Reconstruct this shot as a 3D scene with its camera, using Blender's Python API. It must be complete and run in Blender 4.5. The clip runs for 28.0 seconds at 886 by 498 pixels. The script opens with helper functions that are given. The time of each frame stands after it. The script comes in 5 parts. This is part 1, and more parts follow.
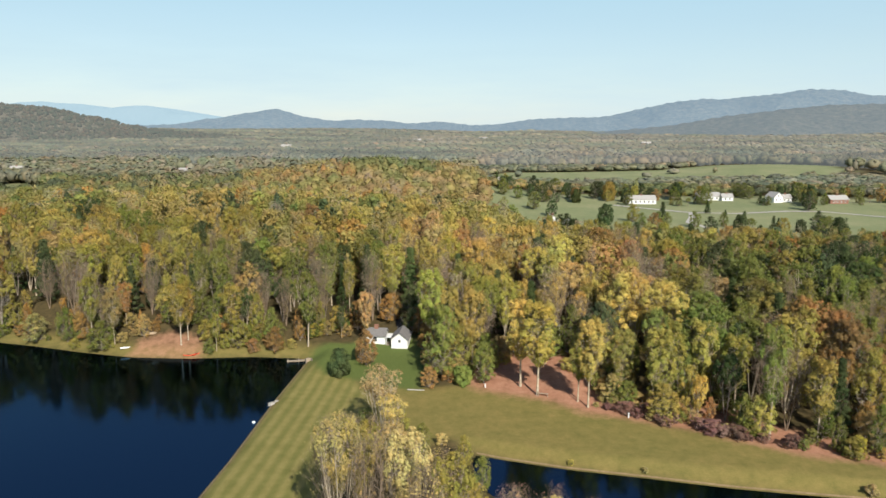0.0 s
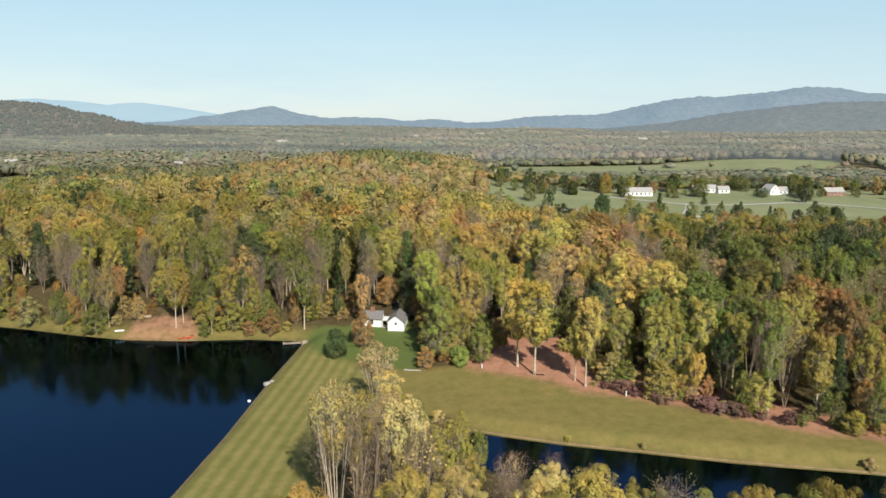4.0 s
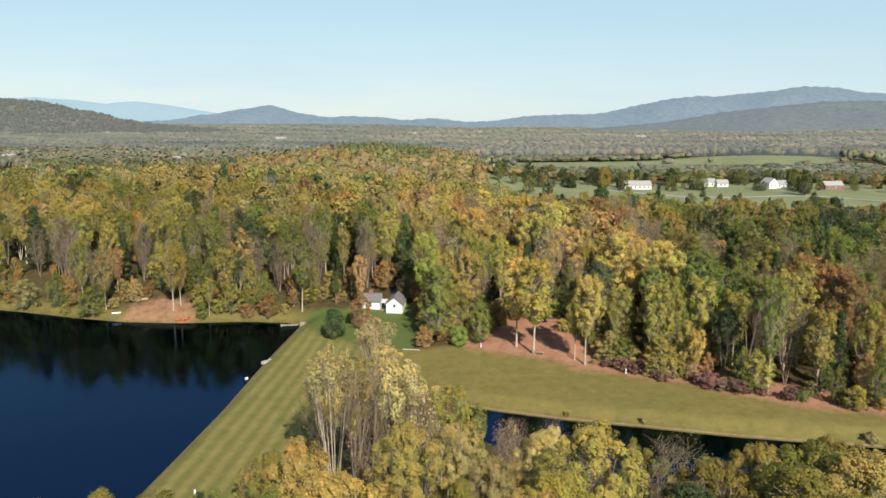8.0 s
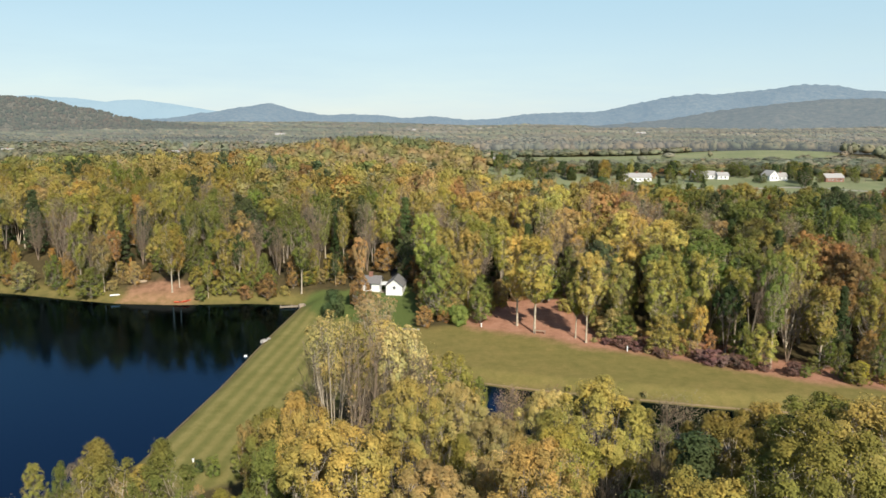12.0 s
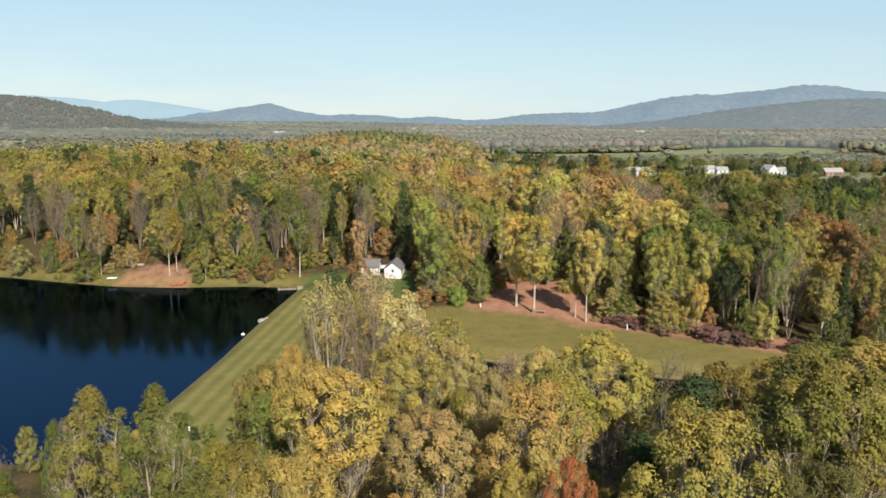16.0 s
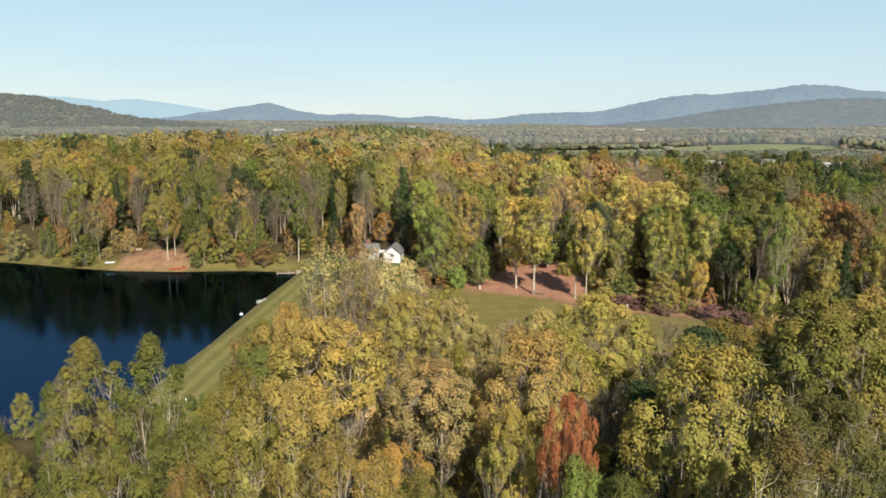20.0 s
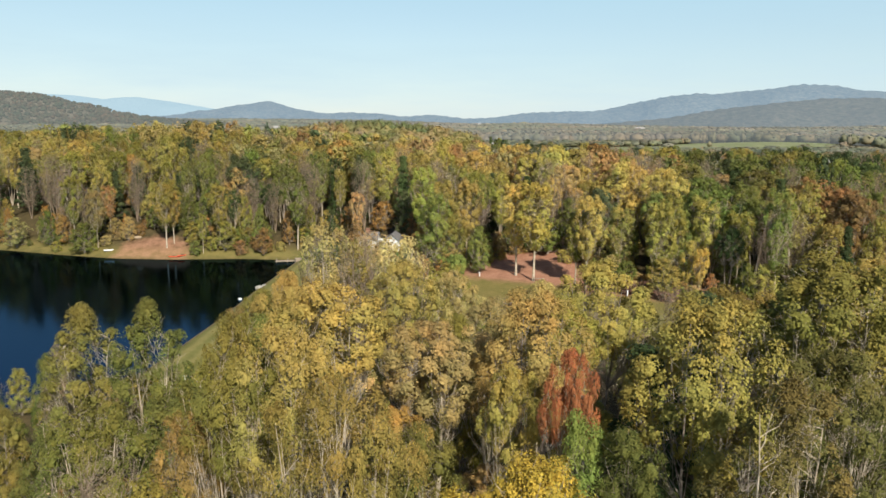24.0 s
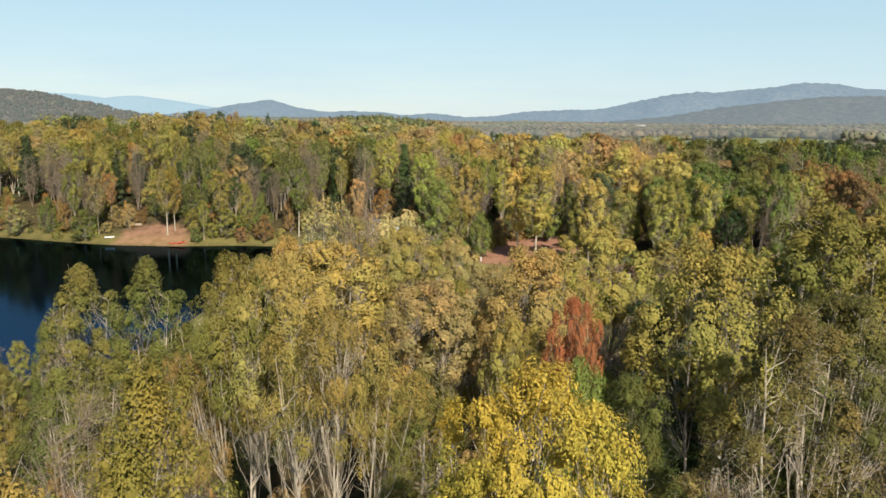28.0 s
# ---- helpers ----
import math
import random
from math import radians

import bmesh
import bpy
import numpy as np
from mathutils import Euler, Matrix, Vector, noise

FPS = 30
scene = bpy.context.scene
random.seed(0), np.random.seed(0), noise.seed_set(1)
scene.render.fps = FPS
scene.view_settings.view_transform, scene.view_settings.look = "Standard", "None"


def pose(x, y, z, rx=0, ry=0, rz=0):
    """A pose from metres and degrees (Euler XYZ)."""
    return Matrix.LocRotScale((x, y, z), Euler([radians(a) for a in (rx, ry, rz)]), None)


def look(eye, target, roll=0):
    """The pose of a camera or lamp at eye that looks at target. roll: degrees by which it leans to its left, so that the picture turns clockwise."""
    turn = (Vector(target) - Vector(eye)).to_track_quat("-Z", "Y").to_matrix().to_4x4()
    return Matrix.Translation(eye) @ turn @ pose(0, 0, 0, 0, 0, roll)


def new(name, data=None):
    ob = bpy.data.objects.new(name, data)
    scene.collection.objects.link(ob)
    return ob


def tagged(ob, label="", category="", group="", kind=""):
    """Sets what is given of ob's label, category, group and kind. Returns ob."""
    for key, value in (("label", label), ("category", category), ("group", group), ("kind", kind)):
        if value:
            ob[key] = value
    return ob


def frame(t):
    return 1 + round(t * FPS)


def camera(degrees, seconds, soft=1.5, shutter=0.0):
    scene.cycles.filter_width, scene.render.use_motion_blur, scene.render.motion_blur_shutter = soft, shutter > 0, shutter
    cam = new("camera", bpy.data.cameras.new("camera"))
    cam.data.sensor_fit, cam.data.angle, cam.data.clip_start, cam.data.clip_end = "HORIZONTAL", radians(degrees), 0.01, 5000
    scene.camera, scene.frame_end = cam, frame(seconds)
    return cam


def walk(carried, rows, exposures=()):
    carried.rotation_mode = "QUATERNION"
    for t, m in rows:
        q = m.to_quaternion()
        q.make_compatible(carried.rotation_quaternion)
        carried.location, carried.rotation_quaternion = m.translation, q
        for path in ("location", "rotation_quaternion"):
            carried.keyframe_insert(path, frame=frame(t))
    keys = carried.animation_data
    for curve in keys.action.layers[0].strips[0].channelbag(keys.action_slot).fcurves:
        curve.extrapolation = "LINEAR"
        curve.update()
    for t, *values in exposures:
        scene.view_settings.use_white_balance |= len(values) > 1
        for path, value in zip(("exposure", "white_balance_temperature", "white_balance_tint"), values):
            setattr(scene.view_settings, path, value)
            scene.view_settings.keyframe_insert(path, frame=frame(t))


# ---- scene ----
cam = camera(62.0, 28.0, soft=1.55)
PATH = [
    (0, (-0.021, 0.096, 69.664), (-0.062, 2.0663, 69.3196), 0.20),
    (0.5, (-0.049, 0.122, 69.149), (-0.089, 2.0919, 68.8036), 0.21),
    (1, (-0.062, 0.145, 68.573), (-0.101, 2.1142, 68.2258), 0.22),
    (1.5, (-0.064, 0.165, 67.957), (-0.102, 2.1342, 67.6095), 0.22),
    (2, (-0.061, 0.184, 67.329), (-0.098, 2.1531, 66.9806), 0.23),
    (2.5, (-0.061, 0.203, 66.699), (-0.097, 2.1720, 66.3498), 0.23),
    (3, (-0.068, 0.223, 66.089), (-0.103, 2.1912, 65.7394), 0.24),
    (3.5, (-0.074, 0.241, 65.510), (-0.107, 2.2093, 65.1605), 0.24),
    (5.5, (-0.044, 0.300, 62.385), (-0.073, 2.2693, 62.0382), 0.26),
    (6, (-0.045, 0.307, 61.823), (-0.074, 2.2756, 61.4758), 0.27),
    (6.5, (-0.065, 0.305, 61.228), (-0.093, 2.2739, 60.8806), 0.28),
    (7, (-0.089, 0.302, 60.600), (-0.117, 2.2707, 60.2521), 0.29),
    (7.5, (-0.110, 0.300, 59.952), (-0.137, 2.2692, 59.6037), 0.30),
    (8, (-0.123, 0.302, 59.298), (-0.150, 2.2715, 58.9491), 0.30),
    (8.5, (-0.128, 0.310, 58.648), (-0.155, 2.2798, 58.2987), 0.30),
    (9, (-0.131, 0.328, 58.007), (-0.158, 2.2970, 57.6572), 0.30),
    (9.5, (-0.139, 0.356, 57.363), (-0.166, 2.3252, 57.0131), 0.30),
    (10, (-0.156, 0.395, 56.710), (-0.183, 2.3641, 56.3593), 0.30),
    (10.5, (-0.181, 0.440, 56.053), (-0.208, 2.4089, 55.7023), 0.30),
    (11, (-0.210, 0.482, 55.398), (-0.236, 2.4509, 55.0468), 0.30),
    (11.5, (-0.237, 0.512, 54.750), (-0.262, 2.4811, 54.3988), 0.30),
    (12, (-0.253, 0.529, 54.121), (-0.279, 2.4974, 53.7691), 0.30),
    (12.5, (-0.248, 0.549, 53.513), (-0.273, 2.5180, 53.1609), 0.31),
    (14.5, (-0.173, 0.699, 50.670), (-0.198, 2.6684, 50.3197), 0.34),
    (15, (-0.155, 0.716, 50.010), (-0.180, 2.6849, 49.6605), 0.34),
    (15.5, (-0.137, 0.704, 49.333), (-0.162, 2.6729, 48.9834), 0.34),
    (16, (-0.117, 0.684, 48.651), (-0.141, 2.6536, 48.3018), 0.33),
    (16.5, (-0.095, 0.666, 47.972), (-0.119, 2.6355, 47.6232), 0.32),
    (17, (-0.073, 0.651, 47.289), (-0.096, 2.6209, 46.9401), 0.31),
    (17.5, (-0.052, 0.642, 46.600), (-0.075, 2.6113, 46.2510), 0.31),
    (18, (-0.034, 0.637, 45.934), (-0.058, 2.6065, 45.5857), 0.31),
    (18.5, (-0.022, 0.636, 45.326), (-0.046, 2.6054, 44.9779), 0.32),
    (19, (-0.014, 0.637, 44.791), (-0.037, 2.6055, 44.4429), 0.33),
    (19.5, (-0.008, 0.636, 44.331), (-0.031, 2.6047, 43.9826), 0.34),
    (20, (-0.004, 0.632, 43.920), (-0.027, 2.6014, 43.5717), 0.36),
    (20.5, (-0.002, 0.626, 43.531), (-0.024, 2.5952, 43.1822), 0.38),
    (21, (-0.001, 0.620, 43.152), (-0.023, 2.5887, 42.8033), 0.40),
    (21.5, (-0.002, 0.621, 42.784), (-0.024, 2.5902, 42.4347), 0.42),
    (23.5, (-0.010, 0.659, 41.076), (-0.032, 2.6279, 40.7256), 0.49),
    (24, (-0.009, 0.655, 40.690), (-0.031, 2.6238, 40.3400), 0.51),
    (24.5, (-0.006, 0.631, 40.289), (-0.028, 2.6000, 39.9390), 0.53),
    (25, (-0.005, 0.601, 39.865), (-0.027, 2.5700, 39.5156), 0.55),
    (25.5, (-0.006, 0.572, 39.413), (-0.028, 2.5411, 39.0639), 0.57),
    (26, (-0.008, 0.548, 38.946), (-0.031, 2.5166, 38.5962), 0.57),
    (26.5, (-0.011, 0.530, 38.473), (-0.034, 2.4989, 38.1225), 0.57),
    (27, (-0.015, 0.521, 37.992), (-0.038, 2.4898, 37.6414), 0.56),
    (27.5, (-0.018, 0.521, 37.528), (-0.042, 2.4897, 37.1762), 0.53),
    (28, (-0.019, 0.529, 37.114), (-0.044, 2.4978, 36.7615), 0.50),
]
walk(cam, [(t, look(eye, target, roll)) for t, eye, target, roll in PATH])

# ---- sky, sun, exposure ----
SUN_ELEV, SUN_AZ = 37.0, 159.0          # degrees; azimuth clockwise from +y
sun_way = Vector((math.sin(radians(SUN_AZ)) * math.cos(radians(SUN_ELEV)), math.cos(radians(SUN_AZ)) * math.cos(radians(SUN_ELEV)), math.sin(radians(SUN_ELEV))))
world = bpy.data.worlds.new("sky")
scene.world = world
world.use_nodes = True
wn = world.node_tree
wn.nodes.clear()
sky = wn.nodes.new("ShaderNodeTexSky")
sky.sky_type, sky.sun_disc = "NISHITA", False
sky.sun_elevation, sky.sun_rotation = radians(SUN_ELEV), radians(SUN_AZ)
sky.altitude, sky.air_density, sky.dust_density, sky.ozone_density = 150.0, 1.0, 0.25, 1.0
wbg = wn.nodes.new("ShaderNodeBackground")
wbg.inputs["Strength"].default_value = 0.094
wout = wn.nodes.new("ShaderNodeOutputWorld")
# thin haze and faint high wisps over the whole sky
haze = wn.nodes.new("ShaderNodeMix")
haze.data_type = "RGBA"
haze.inputs[0].default_value = 0.62
wtc = wn.nodes.new("ShaderNodeTexCoord")
wmap = wn.nodes.new("ShaderNodeMapping")
wmap.inputs["Rotation"].default_value = (0.0, 0.25, 0.6)
wmap.inputs["Scale"].default_value = (1.2, 2.2, 9.0)
wisps = wn.nodes.new("ShaderNodeTexNoise")
wisps.inputs["Scale"].default_value, wisps.inputs["Detail"].default_value, wisps.inputs["Roughness"].default_value = 1.6, 5.0, 0.62
wmr = wn.nodes.new("ShaderNodeMapRange")
wmr.inputs["From Min"].default_value, wmr.inputs["From Max"].default_value = 0.35, 0.7
wmr.inputs["To Min"].default_value, wmr.inputs["To Max"].default_value = 0.66, 0.92
wn.links.new(wtc.outputs["Generated"], wmap.inputs[0])
wn.links.new(wmap.outputs[0], wisps.inputs["Vector"])
wn.links.new(wisps.outputs["Fac"], wmr.inputs[0])
wsep = wn.nodes.new("ShaderNodeSeparateXYZ")
wn.links.new(wtc.outputs["Generated"], wsep.inputs[0])
wup = wn.nodes.new("ShaderNodeMapRange")
wup.interpolation_type = "SMOOTHSTEP"
wup.inputs["From Min"].default_value, wup.inputs["From Max"].default_value = 0.13, 0.42
wup.inputs["To Min"].default_value, wup.inputs["To Max"].default_value = 1.0, 0.0
wn.links.new(wsep.outputs[2], wup.inputs[0])
wmul = wn.nodes.new("ShaderNodeMath")
wmul.operation = "MULTIPLY"
wn.links.new(wmr.outputs[0], wmul.inputs[0])
wn.links.new(wup.outputs[0], wmul.inputs[1])
wn.links.new(wmul.outputs[0], haze.inputs[0])
wn.links.new(sky.outputs[0], haze.inputs[6])
wpale = wn.nodes.new("ShaderNodeValToRGB")
wpale.color_ramp.elements[0].position, wpale.color_ramp.elements[0].color = 0.0, (0.585, 0.725, 0.79, 1.0)
wpale.color_ramp.elements[1].position, wpale.color_ramp.elements[1].color = 0.20, (0.41, 0.65, 0.775, 1.0)
wgain = wn.nodes.new("ShaderNodeVectorMath")
wgain.operation = "SCALE"
wgain.inputs["Scale"].default_value = 10.0
wn.links.new(wsep.outputs[2], wpale.inputs[0])
wn.links.new(wpale.outputs[0], wgain.inputs[0])
wn.links.new(wgain.outputs[0], haze.inputs[7])
wn.links.new(haze.outputs[2], wbg.inputs[0])
wn.links.new(wbg.outputs[0], wout.inputs[0])
sun = new("sun", bpy.data.lights.new("sun", "SUN"))
sun.data.energy, sun.data.angle, sun.data.color = 5.0, radians(0.6), (1.0, 0.93, 0.82)
sun.matrix_world = look(sun_way * 500, (0, 0, 0))
scene.view_settings.exposure = 0.27


# ---- materials ----
def material(name, build, rough=0.9, spec=0.2):
    m = bpy.data.materials.new(name)
    m.use_nodes = True
    nt = m.node_tree
    b = nt.nodes["Principled BSDF"]
    b.inputs["Roughness"].default_value = rough
    b.inputs["Specular IOR Level"].default_value = spec
    if build:
        build(nt, b)
    return m


def node(nt, kind, **inputs):
    n = nt.nodes.new(kind)
    for k, v in inputs.items():
        n.inputs[k.replace("_", " ")].default_value = v
    return n


def wobble(nt, scale, detail=4.0, rough=0.6, coords="Object"):
    n = node(nt, "ShaderNodeTexNoise", Scale=scale, Detail=detail, Roughness=rough)
    c = nt.nodes.new("ShaderNodeTexCoord")
    nt.links.new(c.outputs[coords], n.inputs["Vector"])
    return n.outputs["Fac"]


def ramp(nt, fac, stops):
    r = nt.nodes.new("ShaderNodeValToRGB")
    while len(r.color_ramp.elements) < len(stops):
        r.color_ramp.elements.new(0.5)
    for e, (p, c) in zip(r.color_ramp.elements, stops):
        e.position, e.color = p, (*c, 1.0)
    nt.links.new(fac, r.inputs[0])
    return r.outputs[0]


def mix(nt, a, b, fac, blend="MIX"):
    n = nt.nodes.new("ShaderNodeMix")
    n.data_type, n.blend_type = "RGBA", blend
    for sock, v in ((n.inputs[0], fac), (n.inputs[6], a), (n.inputs[7], b)):
        if isinstance(v, (int, float)):
            sock.default_value = v
        elif isinstance(v, tuple):
            sock.default_value = (*v, 1.0)
        else:
            nt.links.new(v, sock)
    return n.outputs[2]


def maths(nt, op, a, b=0.0):
    n = nt.nodes.new("ShaderNodeMath")
    n.operation = op
    for sock, v in zip(n.inputs, (a, b)):
        if isinstance(v, (int, float)):
            sock.default_value = v
        else:
            nt.links.new(v, sock)
    return n.outputs[0]


def bump(nt, b, height, strength, distance):
    n = node(nt, "ShaderNodeBump", Strength=strength, Distance=distance)
    nt.links.new(height, n.inputs["Height"])
    nt.links.new(n.outputs[0], b.inputs["Normal"])


def plain(name, stops, scale, rough=0.85, relief=0.3, depth=0.02, spec=0.3, coords="Object"):
    def build(nt, b):
        f = wobble(nt, scale, 6.0, 0.65, coords)
        nt.links.new(ramp(nt, f, stops), b.inputs["Base Color"])
        bump(nt, b, f, relief, depth)
    return material(name, build, rough, spec)


def leaf_material(name, source, grain, speckle=1.0, haze=0.0):
    """Leaves: the tint given to the tree, varied from leaf spray to leaf spray, with light coming through; haze is an
    emissive veil for distant air.
    """
    def build(nt, b):
        if source == "object":
            src = nt.nodes.new("ShaderNodeObjectInfo").outputs["Color"]
        else:
            a = nt.nodes.new("ShaderNodeAttribute")
            a.attribute_name = source
            src = a.outputs["Color"]
        big = wobble(nt, grain * 0.25, 2.0)
        fine = wobble(nt, grain, 3.0, 0.7)
        tone = ramp(nt, fine, [(0.30, (0.78, 0.79, 0.80)), (0.5, (1.0, 1.0, 1.0)), (0.70, (1.22, 1.19, 1.12))])
        c = mix(nt, src, tone, 1.0, "MULTIPLY")
        warm = ramp(nt, big, [(0.35, (0.88, 1.02, 0.95)), (0.65, (1.10, 0.99, 0.90))])
        c = mix(nt, c, warm, 1.0, "MULTIPLY")
        one = nt.nodes.new("ShaderNodeNewGeometry").outputs["Random Per Island"]
        c = mix(nt, c, ramp(nt, one, [(0.0, (0.62, 0.64, 0.66)), (0.5, (0.97, 0.97, 0.97)), (1.0, (1.32, 1.30, 1.24))]), speckle, "MULTIPLY")
        nt.links.new(c, b.inputs["Base Color"])
        # emission stands for the pale air in front of far trees
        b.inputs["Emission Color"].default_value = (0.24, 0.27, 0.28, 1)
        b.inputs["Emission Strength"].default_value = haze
        tr = nt.nodes.new("ShaderNodeBsdfTranslucent")
        nt.links.new(c, tr.inputs["Color"])
        ms = nt.nodes.new("ShaderNodeMixShader")
        ms.inputs[0].default_value = 0.10
        nt.links.new(b.outputs[0], ms.inputs[1])
        nt.links.new(tr.outputs[0], ms.inputs[2])
        nt.links.new(ms.outputs[0], nt.nodes["Material Output"].inputs["Surface"])
    return material(name, build, 0.65, 0.09)


LEAF = leaf_material("leaves", "object", 0.6, 0.65)
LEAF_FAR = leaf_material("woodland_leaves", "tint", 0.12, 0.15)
# leaves that emit a little, as painted haze over the valley floor
LEAF_HAZY = leaf_material("hazed_woodland_leaves", "tint", 0.05, 0.1, 0.40)
BARK_PALE = plain("pale_bark", [(0.3, (0.28, 0.22, 0.15)), (0.5, (0.46, 0.385, 0.28)), (0.7, (0.62, 0.54, 0.42))], 1.3, 0.9, 0.5, 0.03)
BARK_GREY = plain("grey_bark", [(0.3, (0.16, 0.13, 0.10)), (0.5, (0.30, 0.25, 0.20)), (0.7, (0.42, 0.37, 0.30))], 1.3, 0.9, 0.5, 0.03)
BARK_TWIG = plain("pinkish_grey_bark", [(0.3, (0.17, 0.125, 0.085)), (0.5, (0.26, 0.195, 0.135)), (0.7, (0.36, 0.28, 0.20))], 1.3, 0.9, 0.5, 0.03)
BARK_DARK = plain("dark_bark", [(0.3, (0.07, 0.055, 0.04)), (0.7, (0.17, 0.13, 0.10))], 1.5, 0.95, 0.5, 0.03)


def build_ground(nt, b):
    """Soil under the woods, mown grass, far pasture and fallen leaves, laid out by the cover weights of the sheet."""
    def cover(name):
        a = nt.nodes.new("ShaderNodeAttribute")
        a.attribute_name = name
        return a.outputs["Fac"]
    g1, g2, g3 = wobble(nt, 0.02, 4.0), wobble(nt, 0.35, 5.0, 0.7), wobble(nt, 4.0, 4.0, 0.7)
    soil = ramp(nt, g2, [(0.3, (0.043, 0.036, 0.017)), (0.55, (0.086, 0.067, 0.031)), (0.75, (0.138, 0.099, 0.043))])
    grass = ramp(nt, mixf(nt, g2, g3, 0.5), [(0.3, (0.145, 0.127, 0.038)), (0.5, (0.20, 0.168, 0.056)), (0.72, (0.265, 0.212, 0.078))])
    lush = ramp(nt, g3, [(0.3, (0.077, 0.107, 0.026)), (0.7, (0.138, 0.172, 0.052))])
    litter = ramp(nt, mixf(nt, g2, g3, 0.5), [(0.3, (0.26, 0.125, 0.078)), (0.5, (0.385, 0.195, 0.122)), (0.72, (0.48, 0.28, 0.18))])
    pasture = ramp(nt, mixf(nt, g1, g2, 0.4), [(0.3, (0.16, 0.195, 0.092)), (0.5, (0.225, 0.245, 0.122)), (0.7, (0.31, 0.295, 0.165))])
    # mowing stripes along the dam
    c = nt.nodes.new("ShaderNodeTexCoord")
    sp = nt.nodes.new("ShaderNodeSeparateXYZ")
    nt.links.new(c.outputs["Object"], sp.inputs[0])
    skew = maths(nt, "ADD", sp.outputs[0], maths(nt, "MULTIPLY", sp.outputs[1], -0.062))
    skew = maths(nt, "ADD", skew, maths(nt, "MULTIPLY", g1, 0.8))
    wave = maths(nt, "SINE", maths(nt, "MULTIPLY", skew, 2.15))
    st = maths(nt, "ADD", maths(nt, "MULTIPLY", wave, 0.75), maths(nt, "MULTIPLY", maths(nt, "SUBTRACT", g2, 0.5), 0.8))
    st = ramp(nt, maths(nt, "ADD", maths(nt, "MULTIPLY", st, 0.5), 0.5), [(0.2, (0.84, 0.96, 0.86)), (0.8, (1.16, 1.20, 1.20))])
    striped = mix(nt, grass, st, 1.0, "MULTIPLY")
    patchy = ramp(nt, maths(nt, "ADD", maths(nt, "MULTIPLY", g1, 0.5), maths(nt, "MULTIPLY", g2, 0.5)), [(0.35, (0.86, 0.93, 0.85)), (0.65, (1.1, 1.03, 1.0))])
    col = mix(nt, soil, pasture, cover("pasture"))
    col = mix(nt, col, mix(nt, grass, patchy, 1.0, "MULTIPLY"), cover("meadow"))
    col = mix(nt, col, striped, cover("dam"))
    col = mix(nt, col, lush, cover("lawn"))
    lf = maths(nt, "ADD", cover("litter"), maths(nt, "MULTIPLY", maths(nt, "SUBTRACT", g2, 0.5), 0.9))
    lf = maths(nt, "MULTIPLY", lf, maths(nt, "GREATER_THAN", cover("litter"), 0.03))
    lr = nt.nodes.new("ShaderNodeClamp")
    nt.links.new(lf, lr.inputs[0])
    col = mix(nt, col, litter, lr.outputs[0])
    nt.links.new(col, b.inputs["Base Color"])
    bump(nt, b, g3, 0.5, 0.06)


def mixf(nt, a, b, f):
    return maths(nt, "ADD", maths(nt, "MULTIPLY", a, 1 - f), maths(nt, "MULTIPLY", b, f))


GROUND = material("grass_and_soil", build_ground, 0.95, 0.1)


def build_water(nt, b):
    """Dark peaty water: a deep blue-green body under a smooth mirror, tinted for a deep blue sky, that strengthens
    towards grazing.
    """
    b.inputs["Base Color"].default_value = (0.015, 0.020, 0.0145, 1)
    f = wobble(nt, 0.9, 3.0, 0.6)
    bump(nt, b, f, 0.07, 0.05)
    gl = nt.nodes.new("ShaderNodeBsdfGlossy")
    # dark blue of the reflected sky painted into the mirror colour
    gl.inputs["Color"].default_value = (0.046, 0.088, 0.138, 1)
    gl.inputs["Roughness"].default_value = 0.10
    for l in list(nt.links):
        if l.to_socket == b.inputs["Normal"]:
            nt.links.new(l.from_socket, gl.inputs["Normal"])
    fr = nt.nodes.new("ShaderNodeFresnel")
    fr.inputs["IOR"].default_value = 1.33
    ms = nt.nodes.new("ShaderNodeMixShader")
    nt.links.new(fr.outputs[0], ms.inputs[0])
    nt.links.new(b.outputs[0], ms.inputs[1])
    nt.links.new(gl.outputs[0], ms.inputs[2])
    nt.links.new(ms.outputs[0], nt.nodes["Material Output"].inputs["Surface"])


WATER = material("still_water", build_water, 0.6, 0.0)
MUD = plain("bank_mud", [(0.3, (0.17, 0.12, 0.06)), (0.7, (0.30, 0.22, 0.12))], 0.8)
ASPHALT = plain("asphalt", [(0.3, (0.04, 0.04, 0.042)), (0.7, (0.075, 0.072, 0.07))], 2.0)
SAND = plain("coarse_sand", [(0.3, (0.30, 0.22, 0.14)), (0.7, (0.44, 0.34, 0.23))], 1.5)
GRAVEL = plain("pale_gravel", [(0.3, (0.36, 0.34, 0.30)), (0.7, (0.5, 0.47, 0.43))], 1.5)
WHITE = plain("white_siding", [(0.3, (0.74, 0.74, 0.72)), (0.7, (0.84, 0.84, 0.82))], 0.8, 0.6, 0.05, 0.01)
ROOF = plain("grey_shingles", [(0.3, (0.13, 0.125, 0.12)), (0.7, (0.24, 0.23, 0.22))], 3.0, 0.9, 0.4, 0.02)
ROOF_PALE = plain("weathered_roof", [(0.3, (0.30, 0.29, 0.27)), (0.7, (0.44, 0.42, 0.39))], 2.0, 0.85)
BRICK = plain("brown_brick", [(0.3, (0.20, 0.10, 0.07)), (0.7, (0.32, 0.17, 0.12))], 2.0)
WOOD = plain("weathered_wood", [(0.3, (0.24, 0.19, 0.14)), (0.7, (0.42, 0.35, 0.26))], 2.5, 0.8)
